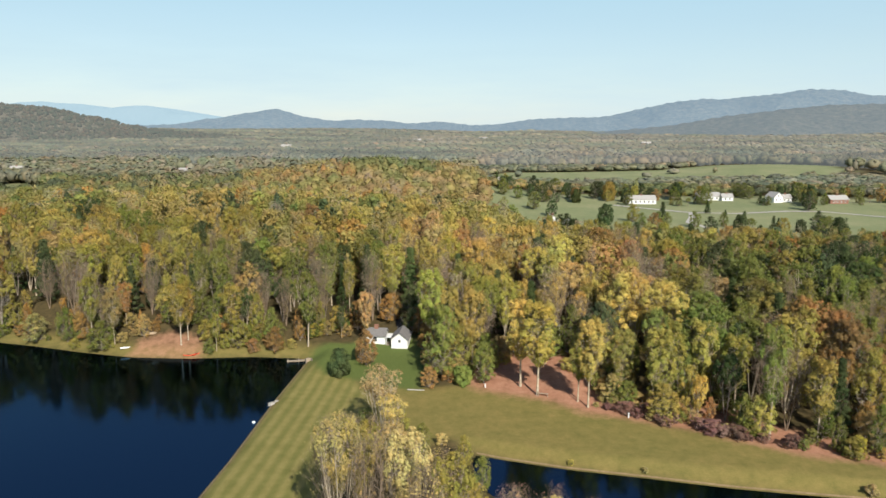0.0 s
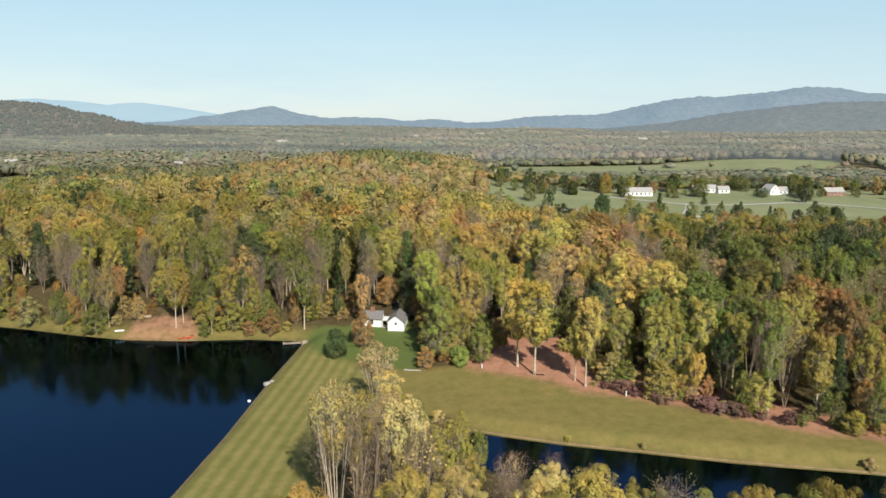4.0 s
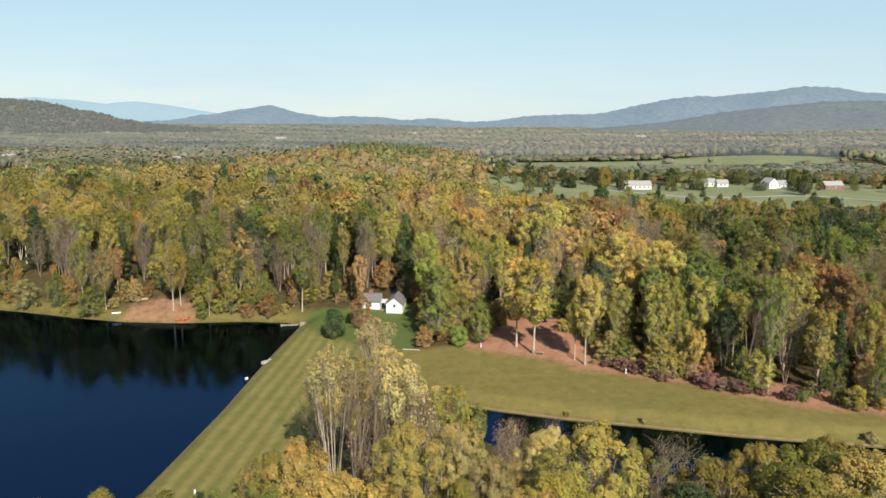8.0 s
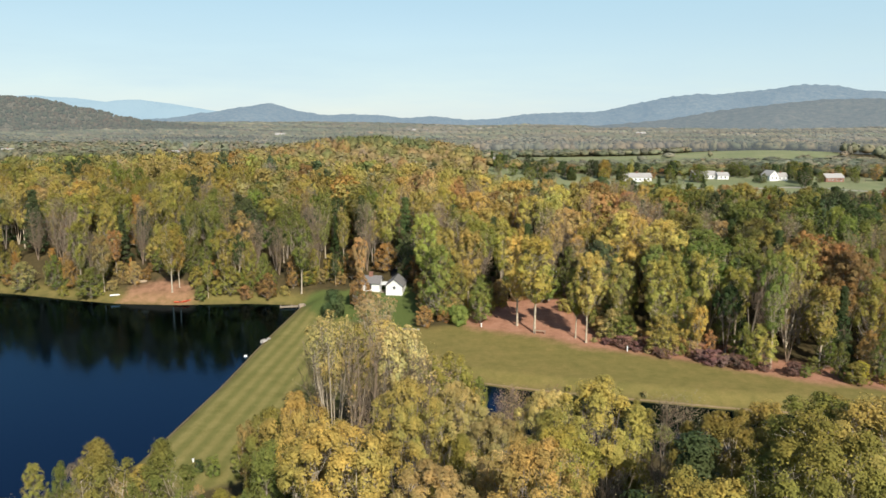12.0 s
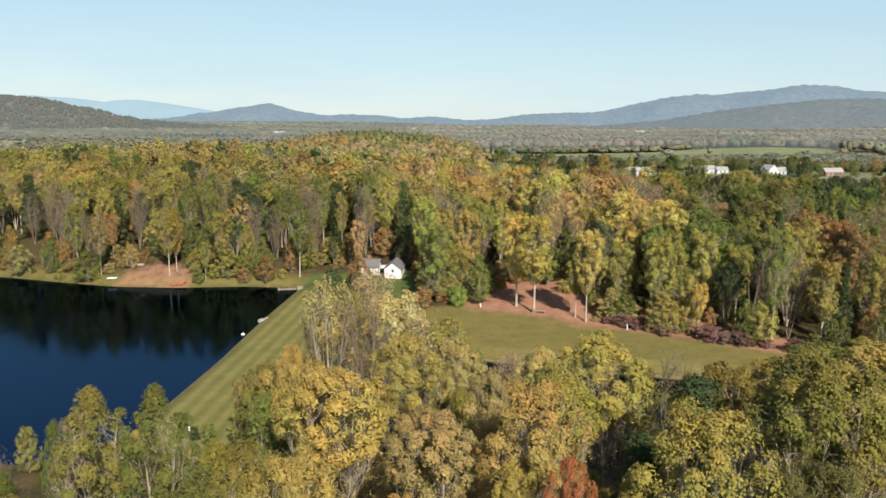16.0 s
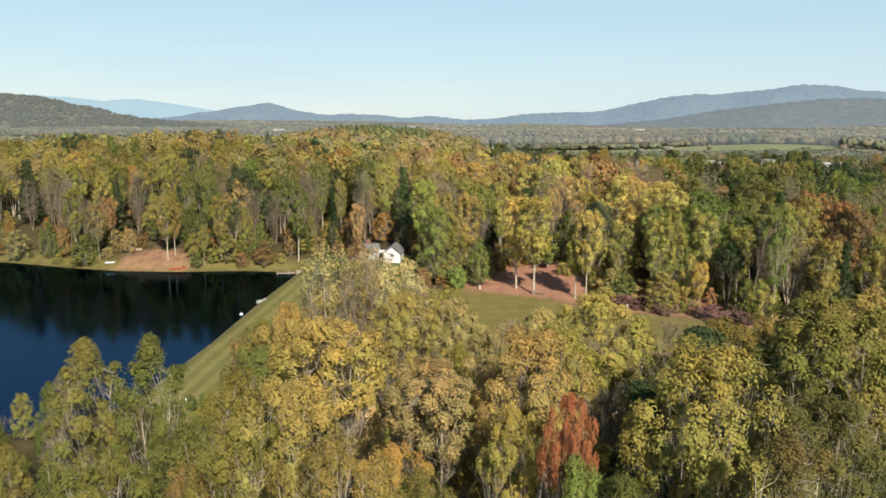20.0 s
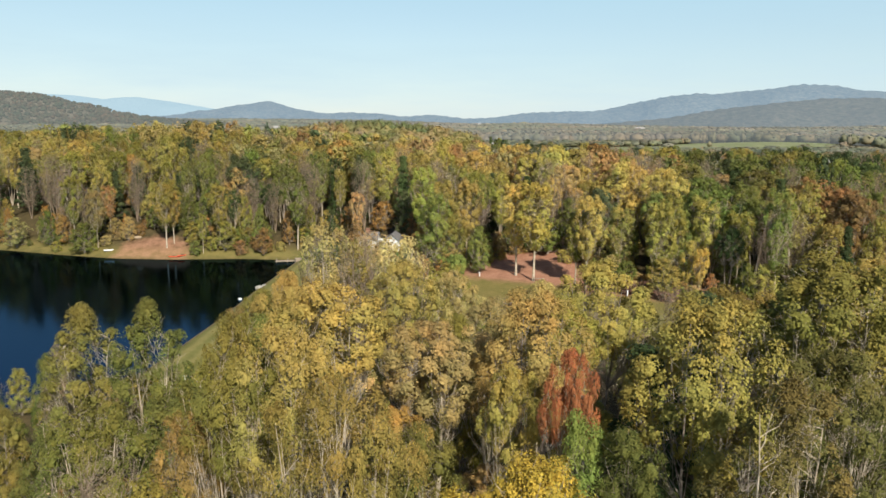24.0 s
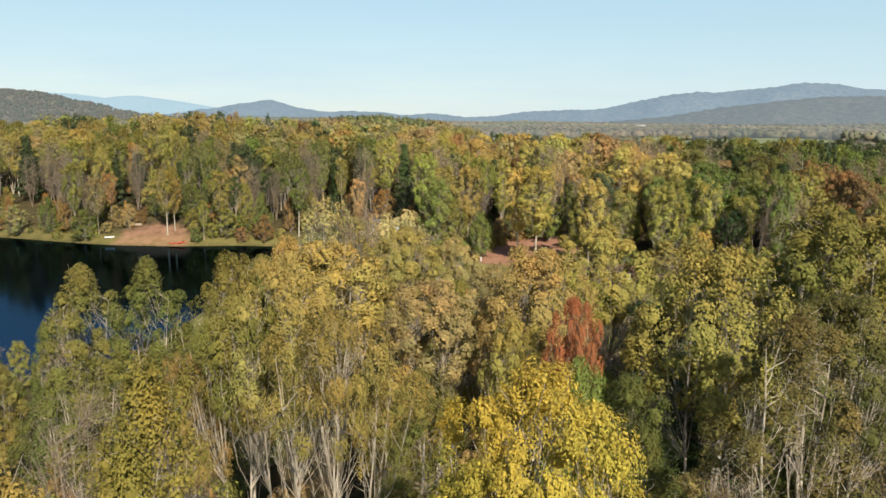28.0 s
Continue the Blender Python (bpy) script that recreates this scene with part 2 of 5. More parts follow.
GLASS_DARK = plain("window_glass", [(0.3, (0.018, 0.022, 0.028)), (0.7, (0.03, 0.034, 0.04))], 0.5, 0.08, 0.02, 0.002, 0.6)
RED_PAINT = plain("red_plastic", [(0.3, (0.62, 0.07, 0.03)), (0.7, (0.75, 0.13, 0.06))], 1.0, 0.4, 0.05, 0.01)
STONE = plain("field_stone", [(0.3, (0.24, 0.22, 0.19)), (0.7, (0.46, 0.43, 0.38))], 1.6)


# ---- small makers ----
def mesh_of(name, verts, faces, mat, smooth=False):
    """A mesh from arrays; faces all have the same number of corners."""
    verts, faces = np.asarray(verts, np.float32), np.asarray(faces, np.int32)
    me = bpy.data.meshes.new(name)
    me.vertices.add(len(verts))
    me.vertices.foreach_set("co", verts.ravel())
    k = faces.shape[1]
    me.loops.add(faces.size)
    me.loops.foreach_set("vertex_index", faces.ravel())
    me.polygons.add(len(faces))
    me.polygons.foreach_set("loop_start", np.arange(0, faces.size, k, dtype=np.int32))
    me.materials.append(mat)
    if smooth:
        me.polygons.foreach_set("use_smooth", np.ones(len(faces), bool))
    me.update(calc_edges=True)
    return me


def joined(name, pieces, mat):
    """One mesh from several (vertices, faces) pairs whose faces may differ in corners."""
    me = bpy.data.meshes.new(name)
    verts = np.concatenate([v for v, _ in pieces]).astype(np.float32)
    me.vertices.add(len(verts))
    me.vertices.foreach_set("co", verts.ravel())
    loops, starts, n, m = [], [], 0, 0
    for v, f in pieces:
        loops.append((f + n).ravel())
        starts.append(m + np.arange(0, f.size, f.shape[1]))
        n, m = n + len(v), m + f.size
    me.loops.add(m)
    me.loops.foreach_set("vertex_index", np.concatenate(loops).astype(np.int32))
    starts = np.concatenate(starts).astype(np.int32)
    me.polygons.add(len(starts))
    me.polygons.foreach_set("loop_start", starts)
    me.materials.append(mat)
    me.update(calc_edges=True)
    return me


def part(name, bm, mat, parent, label=""):
    """Links a bmesh, or a mesh, as one mesh object under a thing or a part."""
    if isinstance(bm, bmesh.types.BMesh):
        me = bpy.data.meshes.new(name)
        bm.to_mesh(me)
        bm.free()
        me.materials.append(mat)
    else:
        me = bm
    ob = new(name, me)
    ob.parent = parent
    return tagged(ob, label)


def thing(name, m, label, category, group="", kind=""):
    ob = new(name)
    ob.matrix_basis = m
    ob.empty_display_size = 0.3
    return tagged(ob, label, category, group, kind)


def box(bm, x0, x1, y0, y1, z0, z1, bevel=0.0):
    v = [bm.verts.new((x, y, z)) for x in (x0, x1) for y in (y0, y1) for z in (z0, z1)]
    fs = [bm.faces.new([v[i] for i in q]) for q in ((0, 1, 3, 2), (4, 6, 7, 5), (0, 4, 5, 1), (2, 3, 7, 6), (0, 2, 6, 4), (1, 5, 7, 3))]
    if bevel:
        bmesh.ops.bevel(bm, geom=list({e for f in fs for e in f.edges}), offset=bevel, segments=1, affect="EDGES")
    return bm


def boxed(*a, **k):
    return box(bmesh.new(), *a, **k)


def tubes_mesh(paths):
    """Tapered tubes: each path is (points, radii, sides). Returns vertices and quads."""
    vs, fs, n = [], [], 0
    for pts, radii, sides in paths:
        pts = np.asarray(pts, float)
        ang = np.arange(sides) * 2 * np.pi / sides
        for i, (p, r) in enumerate(zip(pts, radii)):
            d = pts[min(i + 1, len(pts) - 1)] - pts[max(i - 1, 0)]
            d = d / (np.linalg.norm(d) + 1e-9)
            a = np.cross(d, (0.31, 0.9, 0.2))
            a /= np.linalg.norm(a) + 1e-9
            b = np.cross(d, a)
            vs.append(p + r * (np.cos(ang)[:, None] * a + np.sin(ang)[:, None] * b))
        for i in range(len(pts) - 1):
            for s in range(sides):
                q = n + i * sides
                fs.append((q + s, q + (s + 1) % sides, q + sides + (s + 1) % sides, q + sides + s))
        n += len(pts) * sides
    return np.concatenate(vs), np.array(fs)


def smooth(a, b, v):
    u = np.clip((np.asarray(v, float) - a) / (b - a), 0, 1)
    return u * u * (3 - 2 * u)


def gentle(x, y, k, seed=0.0):
    """A smooth wandering field between about -1 and 1."""
    x, y = np.asarray(x, float) * k, np.asarray(y, float) * k
    return (np.sin(x * 1.0 + 1.7 * np.sin(y * 0.7 + seed) + seed) + np.sin(y * 1.3 + 1.3 * np.sin(x * 0.9 - seed) + 2.1 * seed)
            + np.sin((x + y) * 0.8 + 2 * seed + np.sin(x * 1.9))) / 3


def inside_by(poly, x, y):
    """How far inside a polygon each place lies (outside: minus)."""
    x, y = np.asarray(x, float), np.asarray(y, float)
    best, odd = np.full(x.shape, 1e9), np.zeros(x.shape, bool)
    for (ax, ay), (bx, by) in zip(poly, poly[1:] + poly[:1]):
        ex, ey = bx - ax, by - ay
        t = np.clip(((x - ax) * ex + (y - ay) * ey) / (ex * ex + ey * ey), 0, 1)
        best = np.minimum(best, np.hypot(x - ax - t * ex, y - ay - t * ey))
        if ay != by:
            odd ^= ((ay > y) != (by > y)) & (x < ex * (y - ay) / ey + ax)
    return np.where(odd, best, -best)


# ---- the lie of the land ----
LAKE = [(-44, 207), (-46.1, 175), (-47.2, 142), (-49.7, 108), (-60, 97), (-74, 99), (-95, 104), (-140, 112), (-260, 130), (-330, 180), (-250, 238), (-170, 229),
        (-144, 221), (-132, 218), (-113, 212), (-97, 208), (-80, 207.3), (-61, 209.5), (-47, 208.5)]
POND = [(3, 148), (10, 145.5), (23, 141.5), (37, 138.5), (54, 134.5), (81, 130), (130, 122), (170, 110), (120, 100), (75, 108), (40, 114), (14, 122), (4, 134)]
DAM = [(-43.5, 206), (-45.6, 175), (-46.7, 142), (-49.2, 107), (-38, 98), (-24, 104), (-22, 130), (-22, 160), (-22, 176), (-28, 190), (-34, 203)]
MEADOW = [(-24, 185), (-10, 181), (6, 184), (20, 177), (31, 168.5), (48, 161), (61, 154), (72, 148), (87, 142), (125, 131), (122, 122), (81, 130), (54, 134.5),
          (37, 138.5), (23, 141.5), (10, 145.5), (-2, 152), (-14, 140), (-24, 140)]
LAWN = [(-44, 206), (-36, 190), (-24, 186), (-9.5, 180), (-9, 196), (-10.5, 212), (-13, 222), (-24, 224), (-32, 214), (-42, 212)]
LITTER = [(2, 186), (6, 180.5), (20, 174), (31, 166), (48, 159.5), (61, 152.5), (72, 146), (90, 140), (92, 147), (66, 166), (44, 178), (37, 183), (28, 206), (14, 204)]
LITTER_HILL = [(2, 186), (6, 180.5), (20, 174), (31, 166), (36, 164), (36, 170), (30, 186), (25, 197), (14, 197)]
BEACH = [(-98, 208.5), (-76, 207.5), (-75.5, 211), (-79, 216), (-88, 219), (-97, 215)]
YARDS = [(20, 480), (40, 400), (70, 372), (150, 368), (260, 376), (350, 430), (420, 540), (420, 640), (300, 650), (160, 640), (100, 655), (20, 650)]
FIELD = [(-20, 800), (60, 740), (190, 765), (330, 800), (430, 820), (510, 1000), (420, 1060), (260, 960), (60, 930)]
FIELD_FAR = [(-90, 1020), (0, 990), (40, 1060), (-60, 1180)]
FIELD_LEFT = [(-480, 640), (-400, 590), (-350, 610), (-360, 670), (-440, 730)]


def land(x, y):
    """Height of the ground at a place."""
    x, y = np.asarray(x, float), np.asarray(y, float)
    z = 1.1 + 0.25 * gentle(x, y, 0.05)
    z += 3.0 * smooth(176, 250, y + 0.2 * np.abs(x + 20)) + 1.8 * smooth(205, 235, y) * smooth(-60, -110, x)
    z += 3.0 * smooth(10, 40, x) * smooth(160, 200, y) * (1 - smooth(240, 360, y))
    z += 7 * np.exp(-(((x + 140) / 110) ** 2 + ((y - 330) / 90) ** 2)) + 3.5 * np.exp(-(((x + 20) / 110) ** 2 + ((y - 310) / 80) ** 2))
    z += 19 * np.exp(-(((x + 62) / 105) ** 2 + ((y - 645) / 110) ** 2))
    z += 2.5 * gentle(x, y, 0.006, 1.0) * smooth(400, 800, y)
    z += 9 * np.exp(-(((x - 430) / 150) ** 2 + ((y - 960) / 120) ** 2))
    z += 12 * gentle(x, y, 0.0022, 2.0) * smooth(1100, 2200, y)
    z += 0.9 * smooth(0, 60, -y) - 1.7 * np.exp(-(((x + 19) / 20) ** 2 + ((y - 216) / 20) ** 2))
    for poly, level, bed in ((LAKE, 0.0, -2.5), (POND, -0.8, -2.6)):
        d = inside_by(poly, x, y)
        bank = level + np.clip(-d * 0.45, -9, 30)
        z = np.where(d > 0, np.maximum(bed, level - d * 0.5), np.minimum(z, np.maximum(bank, level + 0.02)))
    return z


def spaced(stops):
    """Grid lines from (start, end, step) runs."""
    out = []
    for a, b, s in stops:
        out += list(np.linspace(a, b, max(1, round((b - a) / s)), endpoint=False))
    return np.array(out + [stops[-1][1]])


def build_land():
    gx = spaced([(-4600, -1400, 160), (-1400, -360, 26), (-360, -120, 7), (-120, 110, 1.6), (110, 360, 7), (360, 1400, 26), (1400, 4600, 160)])
    gy = spaced([(-2600, -200, 160), (-200, -10, 14), (-10, 90, 4), (90, 235, 1.6), (235, 420, 6), (420, 1200, 14), (1200, 2400, 50), (2400, 4700, 110)])
    x, y = np.meshgrid(gx, gy)
    z = land(x, y)
    nx, ny = len(gx), len(gy)
    i = (np.arange(ny - 1)[:, None] * nx + np.arange(nx - 1)).ravel()
    me = mesh_of("ground", np.stack([x, y, z], -1).reshape(-1, 3), np.stack([i, i + 1, i + nx + 1, i + nx], -1), GROUND, True)
    soft = {"dam": (DAM, 1.2), "meadow": (MEADOW, 2.5), "lawn": (LAWN, 1.5), "litter": (LITTER, 3.0)}
    covers = {k: smooth(-w, w, inside_by(p, x, y) + 0.8 * gentle(x, y, 0.3)) for k, (p, w) in soft.items()}
    covers["litter"] = np.maximum(covers["litter"], 0.6 * smooth(-2, 2, inside_by(BEACH, x, y)))
    shore = np.exp(-((inside_by(LAKE, x, y) + 2.5) / 3.0) ** 2) * (y > 200)
    covers["meadow"] = np.maximum(covers["meadow"], shore * 0.9)
    past = np.zeros_like(x)
    for p in (YARDS, FIELD, FIELD_FAR, FIELD_LEFT):
        past = np.maximum(past, smooth(-6, 6, inside_by(p, x, y) + 6 * gentle(x, y, 0.03)))
    covers["pasture"] = past
    for k, v in covers.items():
        me.attributes.new(k, "FLOAT", "POINT").data.foreach_set("value", v.astype(np.float32).ravel())
    return tagged(new("ground", me), "mown grass, fallen leaves and woodland soil", "ground", kind="structure")


build_land()


def water_sheet(name, poly, level, label):
    bm = bmesh.new()
    bm.faces.new([bm.verts.new((x, y, level)) for x, y in poly])
    bmesh.ops.triangulate(bm, faces=bm.faces[:])
    me = bpy.data.meshes.new(name)
    bm.to_mesh(me)
    bm.free()
    me.materials.append(WATER)
    return tagged(new(name, me), label, "water", kind="structure")


def grown(poly, by):
    cx, cy = sum(p[0] for p in poly) / len(poly), sum(p[1] for p in poly) / len(poly)
    out = []
    for x, y in poly:
        d = math.hypot(x - cx, y - cy)
        out.append((x + (x - cx) / d * by, y + (y - cy) / d * by))
    return out


water_sheet("lake_water", grown(LAKE, 1.0), 0.0, "dark still lake water mirroring the wooded shore")
water_sheet("pond_water", grown(POND, 1.0), -0.8, "narrow dark pond below the meadow")


# ---- mountains at the end of the valley ----
def hill_material(name, stops, haze_glow, amount):
    def build(nt, b):
        f = wobble(nt, 0.035, 9.0, 0.85)
        nt.links.new(ramp(nt, f, stops), b.inputs["Base Color"])
        bump(nt, b, wobble(nt, 0.05, 5.0, 0.75), 1.0, 16.0)
        # air haze painted in as an even emission; the slopes are no light source
        b.inputs["Emission Color"].default_value = (*haze_glow, 1)
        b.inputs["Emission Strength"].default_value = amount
    return material(name, build, 1.0, 0.0)


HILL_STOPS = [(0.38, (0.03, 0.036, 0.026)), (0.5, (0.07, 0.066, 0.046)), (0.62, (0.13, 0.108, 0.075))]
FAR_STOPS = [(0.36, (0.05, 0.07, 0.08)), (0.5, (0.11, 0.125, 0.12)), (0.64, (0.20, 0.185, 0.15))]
# the emission colours hold the haze, paler and bluer for the farthest ridge
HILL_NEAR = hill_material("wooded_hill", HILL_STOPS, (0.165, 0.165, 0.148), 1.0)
HILL_MID = hill_material("haze_blue_ridge", FAR_STOPS, (0.135, 0.20, 0.262), 1.0)
HILL_SIDE = hill_material("haze_grey_hill", HILL_STOPS, (0.135, 0.175, 0.205), 1.0)
HILL_FAR = hill_material("haze_pale_ridge", [(0.3, (0.05, 0.06, 0.06)), (0.7, (0.075, 0.08, 0.075))], (0.33, 0.475, 0.56), 1.0)


def ridge(name, at, crest, base, mat, label, rough=6.0, seed=0.0, slope=700.0):
    """A long hill across the view at distance at, with a crest line of (x, height)."""
    xs, vs = np.linspace(crest[0][0], crest[-1][0], 460), np.linspace(0, 1, 26)
    x, v = np.meshgrid(xs, vs)
    h = np.interp(xs, [c[0] for c in crest], [c[1] for c in crest])
    h = np.convolve(np.pad(h, 2, "edge"), np.ones(5) / 5, "valid") - base
    prof = np.sin(v * np.pi / 2) ** 1.4
    spur = 1 + 0.55 * gentle(x, v * 700, 0.010, seed) * (1 - v) * smooth(0.0, 0.4, v)
    z = base + h * prof * spur + rough * gentle(x, v * 600, 0.03, seed + 1) * prof * (1.05 - v) + rough * 0.35 * gentle(x, v * 500, 0.09, seed + 3) * prof
    y = at - slope * (1 - v)
    n = len(xs)
    i = (np.arange(len(vs) - 1)[:, None] * n + np.arange(n - 1)).ravel()
    me = mesh_of(name, np.stack([x, y, z], -1).reshape(-1, 3), np.stack([i, i + 1, i + n + 1, i + n], -1), mat, True)
    tagged(new(name, me), label, "mountain", kind="structure")
    return np.stack([x, y, z], -1)


def farther(k, drop, crest):
    """A crest line moved away from the eye's middle height by a factor."""
    return [(x * k, 53 + (z - 53) * k + drop) for x, z in crest]


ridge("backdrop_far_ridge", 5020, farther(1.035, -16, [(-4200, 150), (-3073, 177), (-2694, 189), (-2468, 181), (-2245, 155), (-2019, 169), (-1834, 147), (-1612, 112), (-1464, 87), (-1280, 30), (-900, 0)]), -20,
      HILL_FAR, "mountain ridge on the horizon, painted pale blue for haze", 2.0, 0.4, 300)
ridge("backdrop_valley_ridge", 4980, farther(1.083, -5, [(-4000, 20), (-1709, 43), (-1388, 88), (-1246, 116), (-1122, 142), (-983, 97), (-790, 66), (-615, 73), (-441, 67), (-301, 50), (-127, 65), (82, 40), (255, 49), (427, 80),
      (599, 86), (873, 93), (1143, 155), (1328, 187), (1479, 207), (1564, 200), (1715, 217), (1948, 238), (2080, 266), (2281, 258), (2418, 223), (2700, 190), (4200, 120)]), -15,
      HILL_MID, "wooded mountains across the valley, painted blue for haze", 18.0, 1.3, 1100)
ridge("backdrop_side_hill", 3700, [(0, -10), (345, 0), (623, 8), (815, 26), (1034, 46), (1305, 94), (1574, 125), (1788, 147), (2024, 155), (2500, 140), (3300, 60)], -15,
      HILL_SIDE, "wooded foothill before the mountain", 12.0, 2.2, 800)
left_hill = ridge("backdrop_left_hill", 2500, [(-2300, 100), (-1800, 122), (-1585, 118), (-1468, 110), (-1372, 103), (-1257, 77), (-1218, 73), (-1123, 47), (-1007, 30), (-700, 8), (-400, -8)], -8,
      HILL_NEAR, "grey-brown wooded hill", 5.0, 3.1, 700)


# ---- trees ----
def sapling(seed, h, trunk_r, spread, low, lobes, profile, lift, twigs, forks, lobe_r):
    """The wood of one tree: tapered stems, boughs that end in the lobes of the crown, and twigs. Returns boughs, twigs and lobes (x, y, z, radius)."""
    rng = np.random.default_rng(seed)
    wood, fine, ends, stems = [], [], [], []
    ts = np.linspace(0, 1, 9)
    for k in range(forks):
        lean = rng.normal(0, 0.02, 2)
        bend = np.cumsum(rng.normal(0, 0.010 * h, (9, 2)), 0) * 0.5
        pts = np.c_[ts[:, None] * lean * h + bend * ts[:, None], ts * h * rng.uniform(0.84, 0.95)]
        if forks > 1:
            a = 2 * np.pi * k / forks + rng.uniform(0, 1)
            out = spread * rng.uniform(0.35, 0.6) * (ts ** 0.75 if low < 0.75 else np.clip((ts - 0.48) / 0.52, 0, 1) ** 0.85 + 0.02)
            pts[:, 0] += np.cos(a) * out
            pts[:, 1] += np.sin(a) * out
        radii = trunk_r * (0.7 if forks > 1 else 1.0) * (1 - ts) ** 0.8 + 0.02
        radii[0] *= 1.35
        wood.append((pts, radii, 6))
        stems.append((pts, radii))
    for k in range(lobes):
        t = (k + rng.uniform(0, 0.9)) / lobes
        a = k * 2.4 + rng.uniform(-0.4, 0.4)
        inner = rng.uniform(0.15, 0.55) if k % 4 == 3 else rng.uniform(0.66, 0.98) if t < 0.8 else math.sqrt(rng.uniform(0.0, 0.9))
        reach = max(0.0, spread * profile(t) * inner * rng.uniform(0.88, 1.14) - 0.35 * lobe_r)
        c = np.array([np.cos(a) * reach, np.sin(a) * reach, h * (low + (0.97 - low) * t)])
        pts, radii = min(stems, key=lambda s: np.hypot(*(s[0][6][:2] - c[:2])))
        z0 = max(0.75 * low * h, c[2] - lift * reach - 0.03 * h)
        s = min(7.99, 8 * z0 / pts[-1][2])
        i = int(s)
        start = pts[i] + (pts[i + 1] - pts[i]) * (s - i)
        mid = start * 0.5 + c * 0.5 + (c - start) * (0.12, 0.12, -0.16) + rng.normal(0, 0.03 * reach + 0.04, 3)
        r0 = max(0.03, 0.40 * radii[i] * (0.5 + 0.6 * reach / spread))
        wood.append(([start, start * 0.55 + mid * 0.45 + rng.normal(0, 0.05, 3), mid, c], [r0, r0 * 0.8, r0 * 0.55, 0.015], 4))
        lr = lobe_r * rng.uniform(0.7, 1.3)
        ends.append((*c, lr))
        for j in range(twigs):
            p = mid + (c - mid) * rng.uniform(0.0, 1.0)
            d = rng.normal(0, 1, 3) * (1, 1, 0.6) + (0, 0, 0.9) + 0.5 * (c - start) / (np.linalg.norm(c - start) + 0.1)
            q = p + d / np.linalg.norm(d) * lr * rng.uniform(0.8, 1.7)
            fine.append(([p, (p + q) / 2 + rng.normal(0, 0.07, 3), q], [r0 * 0.35 + 0.006, r0 * 0.2 + 0.005, 0.006], 3))
    for pts, _ in stems:
        ends.append((*pts[-1], lobe_r))
    return wood, fine, np.array(ends)


def leaf_cloud(seed, ends, count, size, tall=1.0, quad=True, stray=0.5):
    """Many small leaves over the lobes of a crown, facing outwards and up."""
    rng = np.random.default_rng(seed + 77)
    w = ends[:, 3] ** 2 * rng.uniform(0.25, 1.3, len(ends)) ** 1.2
    pick = rng.choice(len(ends), count, p=w / w.sum())
    core = np.array([0, 0, ends[:, 2].mean() - 0.25 * np.ptp(ends[:, 2])])
    way = ends[:, :3] - core
    way /= np.linalg.norm(way, axis=1)[:, None] + 1e-9
    d = rng.normal(0, 1, (count, 3)) + 0.65 * way[pick] + (0, 0, 0.40)
    d /= np.linalg.norm(d, axis=1)[:, None]
    # each lobe is a bunch of smaller sprays
    spray = rng.normal(0, 1, (len(ends), 7, 3)) + 0.5 * way[:, None] + (0, 0, 0.3)
    spray /= np.linalg.norm(spray, axis=2)[:, :, None]
    near = spray[pick, np.argmax((spray[pick] * d[:, None]).sum(2), 1)]
    d = d + near * rng.uniform(0.0, 0.7, (count, 1))
    d /= np.linalg.norm(d, axis=1)[:, None]
    at = ends[pick, :3] + d * (ends[pick, 3] * rng.uniform(0.30, 1.10, count) ** 0.45)[:, None] * (1, 1, tall)
    out = at - core
    out /= np.linalg.norm(out, axis=1)[:, None] + 1e-9
    nrm = 0.95 * d + 0.55 * out + rng.normal(0, stray, (count, 3)) + (0, 0, 0.15)
    nrm /= np.linalg.norm(nrm, axis=1)[:, None]
    up = rng.normal(0, 0.55 if tall > 1.15 else 1.0, (count, 3)) + (0, 0, 1.0)
    b = np.cross(nrm, up)
    b /= np.linalg.norm(b, axis=1)[:, None] + 1e-9
    a = np.cross(b, nrm) * (1.25 if tall > 1.15 else 1.0)
    s = (size * rng.uniform(0.6, 1.35, count))[:, None]
    at[:, 2] = np.clip(at[:, 2], 0.2, None)
    if quad:
        v = np.stack([at - a * s * 0.72, at + b * s * 0.45 - nrm * s * 0.12, at + a * s * 0.72, at - b * s * 0.45 - nrm * s * 0.12], 1)
    else:
        v = np.stack([at - a * s * 0.7 - b * s * 0.4, at + a * s * 0.7 - b * s * 0.4, at + b * s * 0.8], 1)
    k = v.shape[1]
    return v.reshape(-1, 3), np.arange(count * k).reshape(-1, k)


def ball():
    """A twenty-sided ball."""
    bm = bmesh.new()
    bmesh.ops.create_icosphere(bm, subdivisions=1, radius=1.0)
    v, f = np.array([p.co[:] for p in bm.verts]), np.array([[p.index for p in q.verts] for q in bm.faces])
    bm.free()
    return v, f


BALL_V, BALL_F = ball()


def cores(seed, ends, every, grow, tall):
    """The inner leaf mass of the lobes, uneven and a little smaller than the outer leaves."""
    full = np.random.default_rng(seed + 77).uniform(0.25, 1.3, len(ends)) > 0.75
    rng = np.random.default_rng(seed + 5)
    vs, fs = [], []
    for k, (x, y, z, r) in enumerate(ends[full][::every]):
        w = BALL_V * (r * grow * rng.uniform(0.6, 1.25, (len(BALL_V), 1))) * (1, 1, tall)
        vs.append(w + (x, y, z))
        fs.append(BALL_F + k * len(BALL_V))
    return np.concatenate(vs), np.concatenate(fs)


def ROUND(t):
    return math.sqrt(max(0.06, 1 - ((t - 0.42) / 0.62) ** 2))


